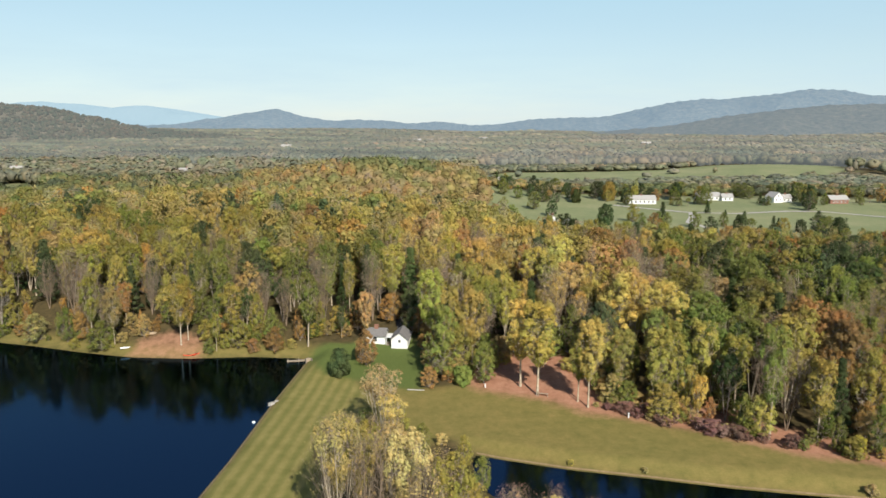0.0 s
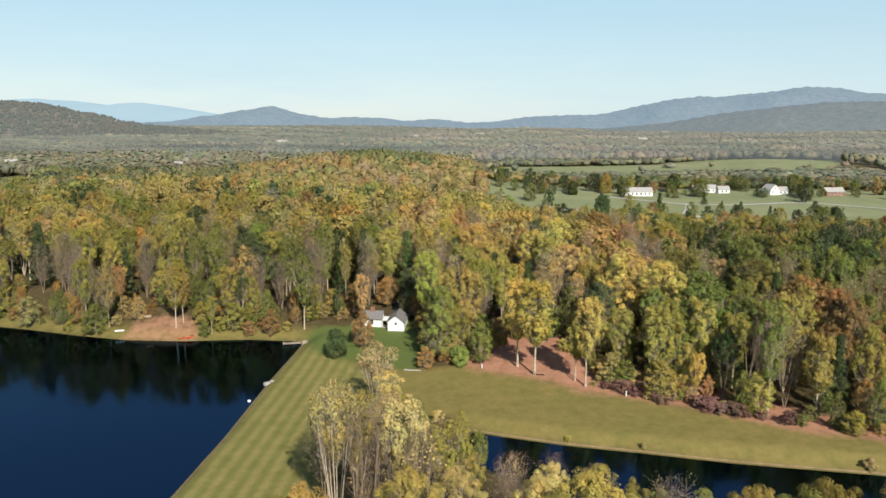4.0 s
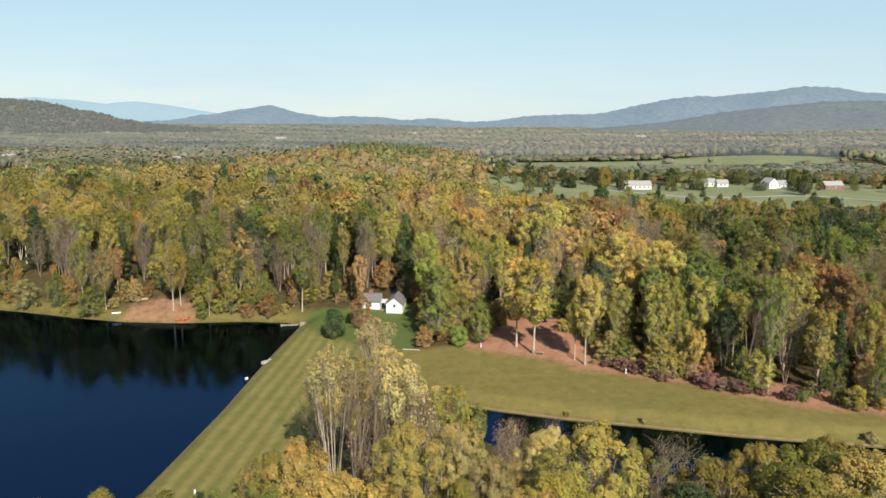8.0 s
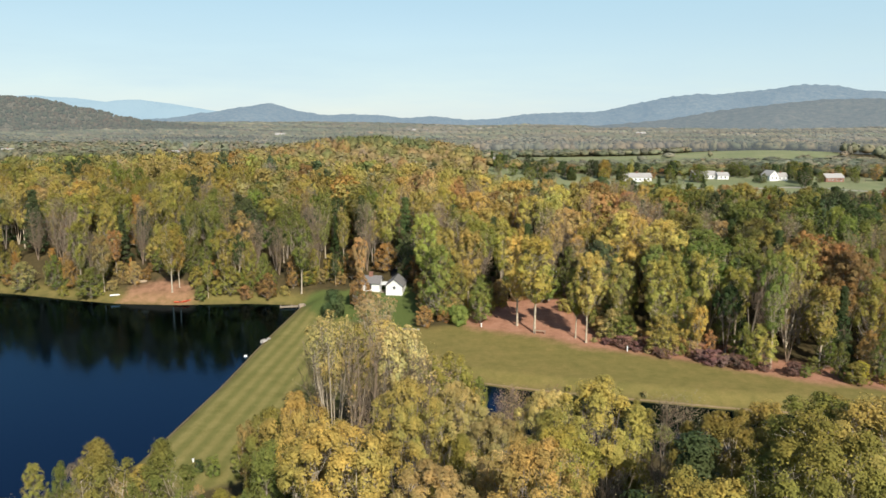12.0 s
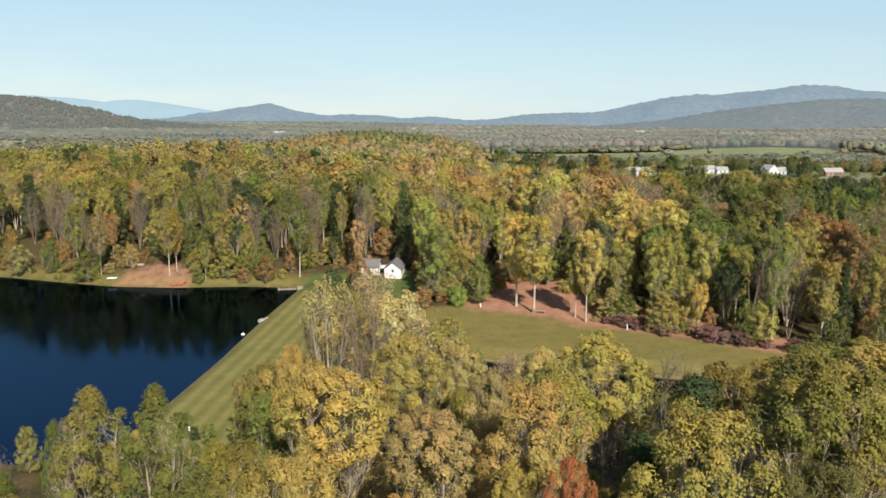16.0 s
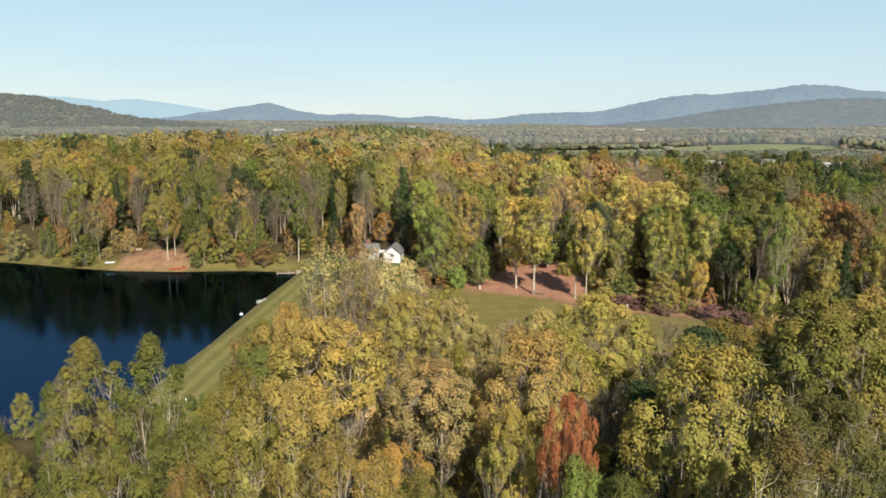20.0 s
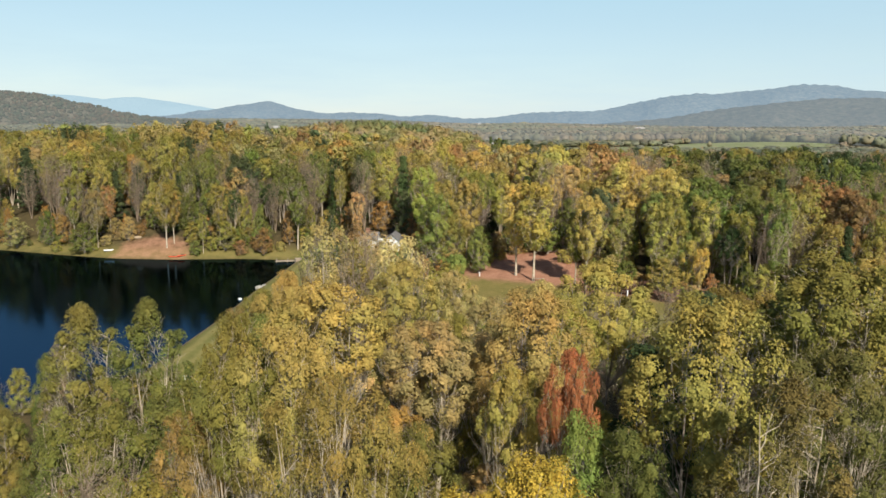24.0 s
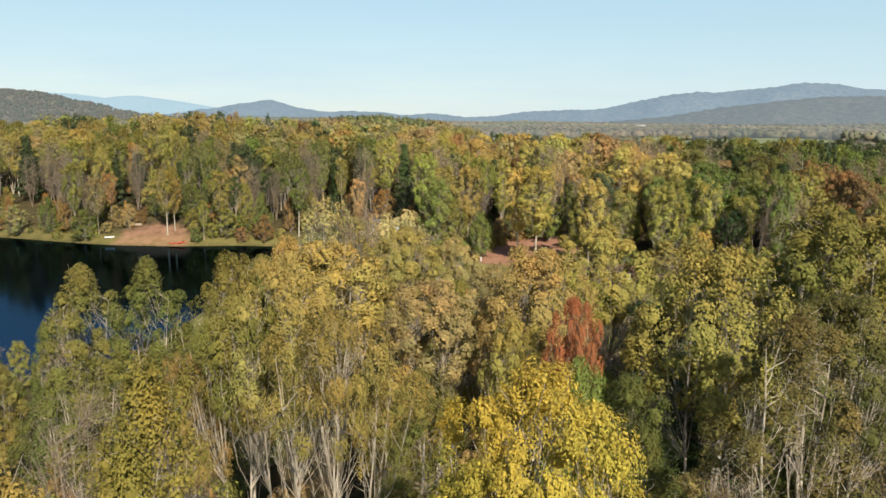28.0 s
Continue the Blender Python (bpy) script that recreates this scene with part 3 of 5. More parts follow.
def TALL(t):
    return math.sqrt(max(0.06, 1 - ((t - 0.55) / 0.56) ** 2)) * (0.62 + 0.38 * t)


def VASE(t):
    return math.sqrt(max(0.06, 1 - ((t - 0.6) / 0.5) ** 2)) * (0.45 + 0.55 * t) + 0.1


def DOME(t):
    return math.sqrt(max(0.05, 1 - ((t - 0.40) / 0.64) ** 2))


def CONE(t):
    return 1.02 - 0.92 * t


def EGG(t):
    return math.sin(math.pi * (0.16 + 0.82 * t)) ** 0.8


# kind: height, trunk radius, spread, foot of the crown, lobes, outline, lift, twigs, stems, lobe radius, upright stretch, bark, leaf share
KINDS = {
    "poplar": (25, 0.23, 4.8, 0.36, 78, TALL, 1.8, 7, 1, 0.95, 1.35, BARK_PALE, 0.9),
    "round": (21, 0.36, 5.6, 0.10, 100, ROUND, 0.9, 4, 1, 1.22, 1.05, BARK_GREY, 1.5),
    "vase": (23, 0.22, 5.6, 0.46, 66, VASE, 2.0, 9, 4, 1.0, 1.25, BARK_PALE, 0.7),
    "broom": (23, 0.19, 5.4, 0.56, 60, VASE, 2.6, 12, 8, 0.95, 1.25, BARK_PALE, 0.46),
    "fountain": (23, 0.22, 6.2, 0.74, 60, DOME, 1.6, 6, 4, 0.95, 1.0, BARK_PALE, 0.7),
    "bare": (20, 0.18, 5.0, 0.26, 64, TALL, 1.6, 16, 3, 1.5, 1.3, BARK_TWIG, 0.08),
    "dome": (24, 0.22, 5.8, 0.60, 96, DOME, 1.7, 6, 3, 0.98, 1.0, BARK_GREY, 1.2),
    "globe": (24, 0.20, 5.8, 0.68, 110, DOME, 1.5, 6, 4, 0.92, 0.95, BARK_PALE, 1.15),
    "parasol": (24, 0.20, 4.7, 0.66, 84, DOME, 1.8, 7, 3, 0.90, 0.95, BARK_PALE, 0.95),
    "oval": (24, 0.20, 4.8, 0.34, 90, EGG, 1.7, 7, 2, 0.9, 1.1, BARK_PALE, 1.0),
    "evergreen": (17, 0.28, 3.6, 0.05, 70, CONE, -0.05, 3, 1, 0.9, 0.75, BARK_DARK, 1.2),
    "bush": (7, 0.12, 3.6, 0.02, 70, ROUND, 0.8, 3, 3, 1.05, 1.0, BARK_DARK, 1.5),
    "shrub": (6, 0.10, 2.6, 0.08, 26, ROUND, 1.0, 4, 3, 0.82, 0.95, BARK_GREY, 0.5),
}
MODELS = {}
# leaves, leaf size, four-cornered, share of twigs kept, lobes with an inner mass, its size
DETAIL = {"close": (38000, 0.094, True, 1, 1, 0.42), "near": (27000, 0.124, False, 1, 1, 0.45), "mid": (7800, 0.210, False, 1, 1, 0.48), "far": (1000, 0.46, False, 0, 2, 0.75)}


def model(kind, variant, detail):
    """The wood and the leaves of one kind of tree, built when first asked for."""
    key = (kind, variant, detail)
    if key not in MODELS:
        h, tr, sp, low, nl, prof, lift, tw, fk, lr, tall, bark, share = KINDS[kind]
        sd = 100 * list(KINDS).index(kind) + 7 * variant
        wood, fine, ends = sapling(sd, h, tr, sp, low, nl, prof, lift, tw, fk, lr)
        n, size, quad, keep, every, grow = DETAIL[detail]
        size *= 0.8 if kind in ("shrub", "bare") else 1.0
        if detail == "far":
            share = min(1.0, share) if kind != "bare" else 0.5
        lv, lf = leaf_cloud(sd + n, ends, max(90, int(n * share)), size, tall, quad, 0.42 if detail != "mid" else 0.38)
        core = None
        if grow and kind not in ("bare", "broom", "fountain"):
            core = cores(sd + n, ends, every, grow, tall)
        if detail == "far":
            flags = np.zeros(len(lf), bool)
            if core:
                lf = np.concatenate([lf, core[1] + len(lv)])
                lv = np.concatenate([lv, core[0]])
                flags = np.r_[flags, np.ones(len(core[1]), bool)]
            MODELS[key] = (lv, lf, h, flags)
        else:
            v, f = tubes_mesh(wood + fine[:: 1 if kind in ("bare", "broom") else keep])
            if core:
                leaves = joined(kind + "_leaves", [(lv, lf), core], LEAF)
            else:
                leaves = mesh_of(kind + "_leaves", lv, lf, LEAF)
            MODELS[key] = (mesh_of(kind + "_wood", v, f, bark, True), leaves, h)
    return MODELS[key]


GOLD, YELLOW, OLIVE, GREEN, DEEP = (0.342, 0.266, 0.076), (0.455, 0.365, 0.058), (0.240, 0.207, 0.053), (0.150, 0.163, 0.043), (0.060, 0.078, 0.032)
RUST, RED, ORANGE, TAN, MAUVE, GREYISH = (0.27, 0.165, 0.062), (0.32, 0.105, 0.052), (0.37, 0.205, 0.060), (0.33, 0.248, 0.105), (0.18, 0.10, 0.085), (0.30, 0.245, 0.165)
BRONZE = (0.185, 0.148, 0.048)
WORDS = {BRONZE: "olive-brown", GOLD: "golden-yellow", YELLOW: "bright yellow", OLIVE: "olive-yellow", GREEN: "green", DEEP: "dark green", RUST: "rust-brown", RED: "red",
         ORANGE: "orange", TAN: "tan", MAUVE: "dull purple-red", GREYISH: "bare grey"}
SHAPES = {"poplar": ("tulip_tree", "tall tulip tree, pale trunk,"), "round": ("broadleaf_tree", "round-crowned tree"), "vase": ("forked_tree", "many-stemmed tree, pale limbs,"), "broom": ("broom_tree", "upright many-stemmed tree, bare pale limbs,"),
          "fountain": ("forked_tree", "tree with fanned bare pale limbs,"), "bare": ("leafless_tree", "nearly leafless twiggy tree"), "dome": ("domed_tree", "dome-crowned tree on several stems"), "globe": ("rounded_tree", "broad round-crowned tree on pale limbs"), "parasol": ("rounded_tree", "round-topped tree on pale forked stems"), "oval": ("oval_tree", "slender tree with a pointed crown"), "evergreen": ("evergreen_tree", "dense evergreen tree"), "bush": ("dense_bush", "dense rounded bush"), "shrub": ("shrub", "low bushy shrub")}


def tree(kind, x, y, top, tint, detail, rng, group, width=1.0, where="in the wood", sink=0.15):
    """One tree with its foot on the ground and its top at height top."""
    variant = int(rng.integers(0, 3))
    wood, leaves, h = model(kind, variant, detail)
    z = float(land(x, y)) - sink
    s = max(0.15, (top - z) / h)
    name, words = SHAPES[kind]
    ob = thing(name, pose(x, y, z, 0, 0, float(rng.uniform(0, 360))) @ Matrix.Diagonal((s * width, s * width, s, 1)),
               WORDS[tint] + " " + words + " " + where, "shrub" if kind in ("shrub", "bush") else "tree", group)
    part("trunk", wood, None, ob)
    crown = part("crown", leaves, None, ob)
    j = rng.normal(1.0, 0.05, 3)
    # light level put into the tint by place: middle lifted, near left dimmed
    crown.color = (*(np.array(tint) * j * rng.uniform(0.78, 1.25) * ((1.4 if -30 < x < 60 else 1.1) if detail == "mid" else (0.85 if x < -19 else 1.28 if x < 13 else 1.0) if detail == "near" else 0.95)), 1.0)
    return ob


def tint_at(x, y, rng):
    """The autumn colour of a wild tree, drifting from place to place."""
    g = float(gentle(x, y, 0.03, 4.0)) + rng.normal(0, 0.55) - (0.2 if y > 130 else 0.45 if x < -12 else 0.1)
    if rng.random() < 0.016:
        return RUST if rng.random() < 0.7 else ORANGE
    if g < -0.75:
        return GREEN
    if g < -0.1:
        return OLIVE
    if g < 0.35:
        return OLIVE if rng.random() < 0.5 else TAN
    return GOLD if rng.random() < 0.6 else TAN


def drift(x, y, shares, rng):
    """An index by shares, drifting from patch to patch."""
    u = 0.5 + 0.45 * float(gentle(x, y, 0.04, 6.0)) + rng.normal(0, 0.22)
    return int(np.searchsorted(np.cumsum(shares), min(0.999, max(0.0, u)) * sum(shares)))


# ---- the wood round the near end of the lake ----
rng = np.random.default_rng(5)
NEAR = [  # kind, x, y, top, tint, width
    ("round", -19.0, 70.0, 21.0, GREEN, 0.7), ("dome", -20.2, 77.0, 22.5, OLIVE, 0.7), ("vase", -21.8, 78.0, 20.6, TAN, 0.6), ("parasol", -12.7, 42.0, 29.4, OLIVE, 0.6), ("round", -23.0, 67.5, 17.5, OLIVE, 0.7), ("globe", 3.2, 25.6, 28.5, YELLOW, 0.68), ("fountain", -5.9, 36.5, 27.6, GOLD, 0.62), ("oval", -8.8, 20.5, 30.3, OLIVE, 0.60), ("oval", -9.9, 15.6, 29.6, OLIVE, 0.6),
    ("fountain", 8.5, 49.5, 24.9, RED, 0.36), ("round", 8.8, 47.2, 20.8, GREEN, 0.55), ("oval", -34.2, 66.5, 23.6, OLIVE, 0.95), ("oval", -27.0, 64, 24.8, GREEN, 0.85), ("dome", -15.8, 42, 23.2, RUST, 0.5),
    ("bare", -17.4, 34, 24.0, GREYISH, 0.7), ("evergreen", 16.5, 59, 22.5, DEEP, 1.3), ("dome", 18.0, 50.0, 28.6, GOLD, 0.9), ("oval", 18.6, 38.8, 27.4, BRONZE, 0.95),
    ("parasol", 29.2, 57, 30.6, OLIVE, 1.0), ("dome", 7.1, 61, 26.3, GOLD, 0.9), ("vase", 4.0, 69, 21.0, TAN, 0.9), ("parasol", 4.6, 53.5, 22.6, OLIVE, 0.6),
    ("parasol", -10.7, 65, 26.4, GOLD, 1.1), ("dome", -5.2, 78, 25.6, GOLD, 0.8), ("dome", 15.8, 78, 25.6, GOLD, 1.0), ("parasol", 37.5, 64, 29.5, GOLD, 1.0), ("parasol", 37.0, 69, 27.5, OLIVE, 1.1),
    ("dome", -16.9, 75.0, 24.8, GOLD, 0.75), ("evergreen", 22.3, 64, 25.4, DEEP, 1.2), ("bare", -4.6, 97, 22.5, TAN, 0.9), ("broom", -16.6, 152, 17.0, TAN, 1.5), ("broom", -13.5, 145, 13.5, TAN, 1.4), ("shrub", -13, 156, 5.5, OLIVE, 1.3), ("shrub", -20.5, 158, 5.0, GREEN, 1.3), ("shrub", -23, 150, 5.5, YELLOW, 1.0),
    ("broom", -18.0, 105, 25.5, TAN, 0.8), ("bare", -12.5, 101, 25.0, TAN, 0.9), ("vase", -7.5, 104, 24.0, TAN, 0.8), ("bare", -2, 118, 14.5, TAN, 1.0), ("poplar", 2.9, 108, 13.6, OLIVE, 1.1),
    ("bare", 9, 106, 14.4, MAUVE, 1.1), ("bare", 15, 104, 15.0, MAUVE, 1.1), ("bare", -21, 112, 22.5, TAN, 0.9), ("broom", -10, 114, 21.0, TAN, 0.9), ("vase", -1.0, 104, 20.0, OLIVE, 0.9), ("vase", -15.5, 110, 22.5, OLIVE, 0.8), ("bare", -23, 124, 16.0, TAN, 1.0), ("bare", -19, 131, 15.0, TAN, 1.0), ("bare", -14, 128, 14.5, TAN, 0.9), ("bare", -22, 137, 13.0, TAN, 0.9),
    ("round", 1.5, 139, 7.5, OLIVE, 0.9), ("round", 5.0, 133, 6.0, GREEN, 1.0), ("bare", -8, 126, 13.0, TAN, 0.9), ("bare", -17, 141, 11.0, TAN, 0.9),
    ("bare", 26.5, 84, 21.3, GREYISH, 1.1), ("poplar", 23.0, 88, 19.0, GOLD, 0.9), ("parasol", 45, 82, 22.5, OLIVE, 1.0), ("parasol", 36, 82, 22.0, GOLD, 1.0),
    ("parasol", 54, 76, 27.0, GOLD, 1.2), ("parasol", 47, 72, 26.0, OLIVE, 0.9), ("round", -40.5, 75, 17.0, GREYISH, 0.7), ("poplar", -30, 71, 15.0, YELLOW, 0.6), ("round", -47, 82, 13, GREEN, 0.6),
    ("round", -57, 93, 7.5, OLIVE, 1.0), ("round", -64, 92, 9.0, OLIVE, 1.0), ("round", -79, 97, 9.5, OLIVE, 1.0), ("round", 1.0, 75, 20.0, OLIVE, 0.8), ("parasol", 10.5, 71, 23.5, OLIVE, 1.0),
    ("parasol", -1.5, 62, 23.5, TAN, 1.0), ("parasol", 27.0, 72, 24.5, OLIVE, 1.0), ("round", -22, 76, 15, OLIVE, 0.8), ("vase", -26, 50, 20, OLIVE, 0.9), ("round", -21, 55, 19.5, GREEN, 0.9),
    ("round", 11.5, 45.5, 20.5, GREEN, 0.8), ("parasol", 25, 46, 26.5, BRONZE, 0.9), ("parasol", -9.6, 41.5, 29.0, GOLD, 0.65), ("round", -2.0, 46, 20.5, OLIVE, 0.8), ("bare", 13.5, 34, 20.0, GREYISH, 0.9),
    ("round", -42, 64, 15.5, GREEN, 0.8), ("bare", -45, 68, 15.0, GREYISH, 0.9), ("round", -38, 59, 16.0, OLIVE, 0.7), ("round", -33, 57, 15.0, GREEN, 0.8), ("parasol", 4.3, 78, 21.6, TAN, 0.8), ("parasol", 0.2, 83, 23.4, TAN, 0.8), ("parasol", 10.5, 83, 22.4, TAN, 0.8), ("parasol", 14, 98, 17.0, TAN, 0.9), ("bare", 8, 99, 16.5, TAN, 1.0), ("bare", 20, 98, 16.0, MAUVE, 1.0),
    ("shrub", -38.5, 104, 3.0, DEEP, 1.0), ("shrub", -36.0, 103, 4.0, GREEN, 1.0), ("shrub", -31, 103, 6.0, OLIVE, 1.0), ("round", -27, 95, 11, OLIVE, 0.8), ("evergreen", -24, 97, 9, DEEP, 1.3),
]
placed, tops = [], [(n[1], n[2], n[3]) for n in NEAR]
for kind, x, y, top, tint, w in NEAR:
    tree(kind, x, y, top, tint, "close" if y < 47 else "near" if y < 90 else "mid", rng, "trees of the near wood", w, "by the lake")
    placed.append((x, y))
for gx in np.arange(-78, 92, 6.8):
    for gy in np.arange(12, 112, 6.8):
        x, y = gx + rng.uniform(-2.4, 2.4), gy + rng.uniform(-2.4, 2.4)
        if abs(x) > 0.64 * y + 12 or inside_by(LAKE, x, y) > -3 or inside_by(POND, x, y) > -3 or inside_by(DAM, x, y) > -3 or (y < 20 and abs(x) < 7):
            continue
        if abs(x + 5.8) < 4.5 and 22 < y < 36:
            continue
        gaps = np.array([math.hypot(x - a, y - b) for a, b, *_ in tops])
        if min(math.hypot(x - a, y - b) for a, b in placed) < 4.0:
            continue
        w = 1 / (gaps + 1) ** 3
        top = float((w * [t for *_, t in tops]).sum() / w.sum()) * (rng.uniform(0.45, 0.72) if y > 46 else rng.uniform(0.28, 0.55) if y > 32 else rng.uniform(0.12, 0.38))
        if x < -18 and y > 62:
            top = rng.uniform(6, 11.5) if y < 84 else rng.uniform(2.5, 5.5)
        if x > 4 and y > 84:
            top = rng.uniform(4, 9)
        kind = rng.choice(["dome", "round", "vase", "broom", "bare", "shrub", "evergreen"], p=[0.20, 0.28, 0.12, 0.08, 0.16, 0.10, 0.06])
        tint = tint_at(x, y, rng)
        if y < 46:
            kind = rng.choice(["round", "bare", "shrub", "evergreen", "dome"], p=[0.38, 0.10, 0.20, 0.18, 0.14])
            # mostly dark green, so the undergrowth's colour stands in for shade between crowns
            tint = (GREEN, OLIVE, TAN, DEEP)[int(rng.choice(4, p=[0.26, 0.06, 0.04, 0.64]))]
        if kind == "evergreen":
            tint = DEEP
        if kind == "shrub":
            top = rng.uniform(4, 9)
        if kind == "bare":
            tint = TAN if rng.random() < 0.6 else GREYISH
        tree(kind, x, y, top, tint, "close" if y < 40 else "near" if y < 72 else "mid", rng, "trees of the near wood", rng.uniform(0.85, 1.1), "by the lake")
        placed.append((x, y))

# ---- the far shore and the edge of the meadow ----
CLEAR = [LAWN, MEADOW, DAM, LITTER_HILL, BEACH]
HOUSES = [(-17.1, 216, 7), (-24.5, 217.5, 6), (25, 214, 4.5), (57, 181, 5.5), (79, 208, 4.5), (-88, 234, 4)]


def free_ground(x, y, gap=1.5):
    if inside_by(LAKE, x, y) > -1.5 or inside_by(POND, x, y) > -1:
        return False
    if any(inside_by(p, x, y) > -gap for p in CLEAR):
        return False
    if abs(x + 18 + 0.05 * (y - 230)) < 3.0 and 218 < y < 236:
        return False
    return all(math.hypot(x - a, y - b) > r for a, b, r in HOUSES)


rng = np.random.default_rng(11)
EDGE = [  # kind, x, y, top, tint, width
    ("poplar", 16.3, 182, 25, GOLD, 0.95), ("poplar", 20.1, 176.4, 26, GOLD, 1.0), ("poplar", 31.5, 169, 23.5, GOLD, 0.8), ("poplar", 29.5, 172, 19, OLIVE, 0.8), ("poplar", 46.8, 165, 22.5, OLIVE, 0.9),
    ("poplar", 49.7, 166, 23.5, OLIVE, 0.8), ("poplar", 58.5, 170, 23.5, OLIVE, 0.8), ("round", 7.0, 184.5, 13, GREEN, 1.0), ("bush", 1.5, 183.5, 6.5, GREEN, 0.9), ("round", -3.8, 188, 21.5, GREEN, 1.0),
    ("round", -5.0, 193, 15, OLIVE, 0.8), ("poplar", -2, 196, 24, GOLD, 0.9), ("poplar", 4, 194, 25, GOLD, 0.9), ("bush", -31.9, 189.5, 8.6, DEEP, 0.85), ("round", -25.6, 198, 12, RUST, 1.2), ("round", -27.5, 201, 9, RUST, 0.8),
    ("poplar", -27.5, 214, 19, TAN, 0.7), ("round", -98, 219, 11.5, ORANGE, 0.5), ("poplar", -104.5, 214.5, 19, TAN, 0.8), ("poplar", -112, 216, 23, OLIVE, 0.7), ("poplar", -83.5, 213, 22, OLIVE, 0.9),
    ("poplar", -82.0, 215, 19, GOLD, 0.8), ("round", -99, 232, 25, DEEP, 0.6), ("poplar", -68, 214, 21, GOLD, 0.9), ("round", -56, 214, 14, GREEN, 0.8), ("round", -48, 216, 13.5, RUST, 0.8),
    ("round", -42, 218, 15, OLIVE, 0.6), ("round", -62, 219, 17, OLIVE, 0.8), ("bare", -54, 224, 21, TAN, 0.9), ("bare", -62, 228, 22, GREYISH, 0.9), ("round", -137, 225, 12, ORANGE, 0.6),
    ("round", -125, 221, 10, GREEN, 0.6), ("bare", -136, 236, 24, GREYISH, 1.0), ("round", 113.5, 263, 27, RED, 1.3), ("round", 121, 268, 26, RED, 1.2), ("round", 168, 285, 28, RED, 1.3), ("round", 176, 288, 27, RED, 1.2), ("round", 130, 275, 25, ORANGE, 1.1), ("round", 31, 318, 25, ORANGE, 1.1), ("round", 40, 323, 24.5, ORANGE, 1.0), ("round", -204, 470, 21, RED, 1.1), ("round", -216, 474, 19, RUST, 1.0), ("round", -208, 385, 23, ORANGE, 1.1), ("round", -195, 389, 22, RUST, 1.1), ("round", -88, 520, 24, RED, 1.2), ("round", 178, 300, 27, ORANGE, 0.8),
    ("round", 80, 147.5, 9, GREEN, 0.8), ("shrub", 83.2, 145, 5.5, YELLOW, 0.8), ("round", 88, 146, 12, GREEN, 0.8), ("poplar", 78, 152, 20, OLIVE, 0.9), ("evergreen", 84, 156, 19, DEEP, 0.9),
    ("poplar", 66, 168, 20, OLIVE, 0.9), ("evergreen", 68, 175, 21, DEEP, 0.9), ("bare", 74, 158, 20, TAN, 1.0), ("bare", 71, 163, 21, GREYISH, 1.0), ("poplar", 40, 172, 20, OLIVE, 0.9),
    ("round", -20.5, 262, 14, GREEN, 0.6), ("shrub", -19.0, 243, 7.0, GREEN, 1.0),
]
edge_at = []
for kind, x, y, top, tint, w in EDGE:
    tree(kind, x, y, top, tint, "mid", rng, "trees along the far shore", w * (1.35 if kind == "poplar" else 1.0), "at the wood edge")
    edge_at.append((x, y))
for k in range(34):
    u = rng.random()
    x = 33 + 42 * u
    y = np.interp(x, [31, 48, 61, 72, 87], [168.5, 161, 154, 148, 142]) + rng.normal(2.2, 1.6)
    tree("shrub", x, float(y), float(land(x, y)) + rng.uniform(0.9, 3.0), MAUVE if rng.random() < 0.75 else TAN, "mid", rng, "dull red shrubs along the meadow", rng.uniform(1.2, 2.2), "along the meadow edge")
for (x, y, top, tint) in [(23.5, 142.6, 0.9, OLIVE), (38, 139.6, 1.0, TAN), (78.7, 131.5, 1.9, TAN), (-105.5, 213, 4.5, OLIVE), (-117, 214.5, 3.5, OLIVE), (-50, 213, 4.5, GOLD), (-53, 212.5, 4, OLIVE), (-110, 213.5, 5, GREEN)]:
    tree("shrub", x, y, top, tint, "mid", rng, "shrubs on the bank", 1.3, "on the bank")

# low growth under the edge of the wood
low = 0
for k in range(1300):
    x, y = rng.uniform(-150, 96), rng.uniform(143, 240)
    if low >= 210 or not free_ground(x, y, 0.6):
        continue
    front = max(float(inside_by(p, x, y)) for p in [LAKE] + CLEAR)
    if front < -9 or (x > 88 and y < 146):
        continue
    kind = "shrub" if rng.random() < 0.5 else "round"
    g = float(land(x, y))
    tint = (OLIVE, GREEN, GREEN, GOLD, TAN, RUST)[int(rng.integers(0, 6))]
    tree(kind, x, y, g + (rng.uniform(1.5, 4.5) if kind == "shrub" else rng.uniform(4, 10)), tint, "mid", rng, "low growth along the wood edge", rng.uniform(1.1, 1.7), "under the wood edge")
    low += 1

far_v, far_f, far_t, far_s, far_n = [], [], [], [], 0


def add_far(kind, x, y, top, tint, width):
    """Adds a tree to the joined woodland."""
    global far_n
    v, f, h, flags = model(kind, int(rng.integers(0, 3)), "far")
    z = float(land(x, y))
    s = (top - z) / h
    a = rng.uniform(0, 6.28)
    c, sn = math.cos(a), math.sin(a)
    w = v * (s * width, s * width, s)
    far_v.append(np.c_[w[:, 0] * c - w[:, 1] * sn + x, w[:, 0] * sn + w[:, 1] * c + y, w[:, 2] + z])
    far_f.append(f + far_n)
    far_s.append(flags)
    # tint greyed a little: haze painted into the leaf colour
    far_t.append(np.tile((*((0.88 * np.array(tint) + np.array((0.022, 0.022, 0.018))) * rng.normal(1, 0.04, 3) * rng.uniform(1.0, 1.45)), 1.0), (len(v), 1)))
    far_n += len(v)


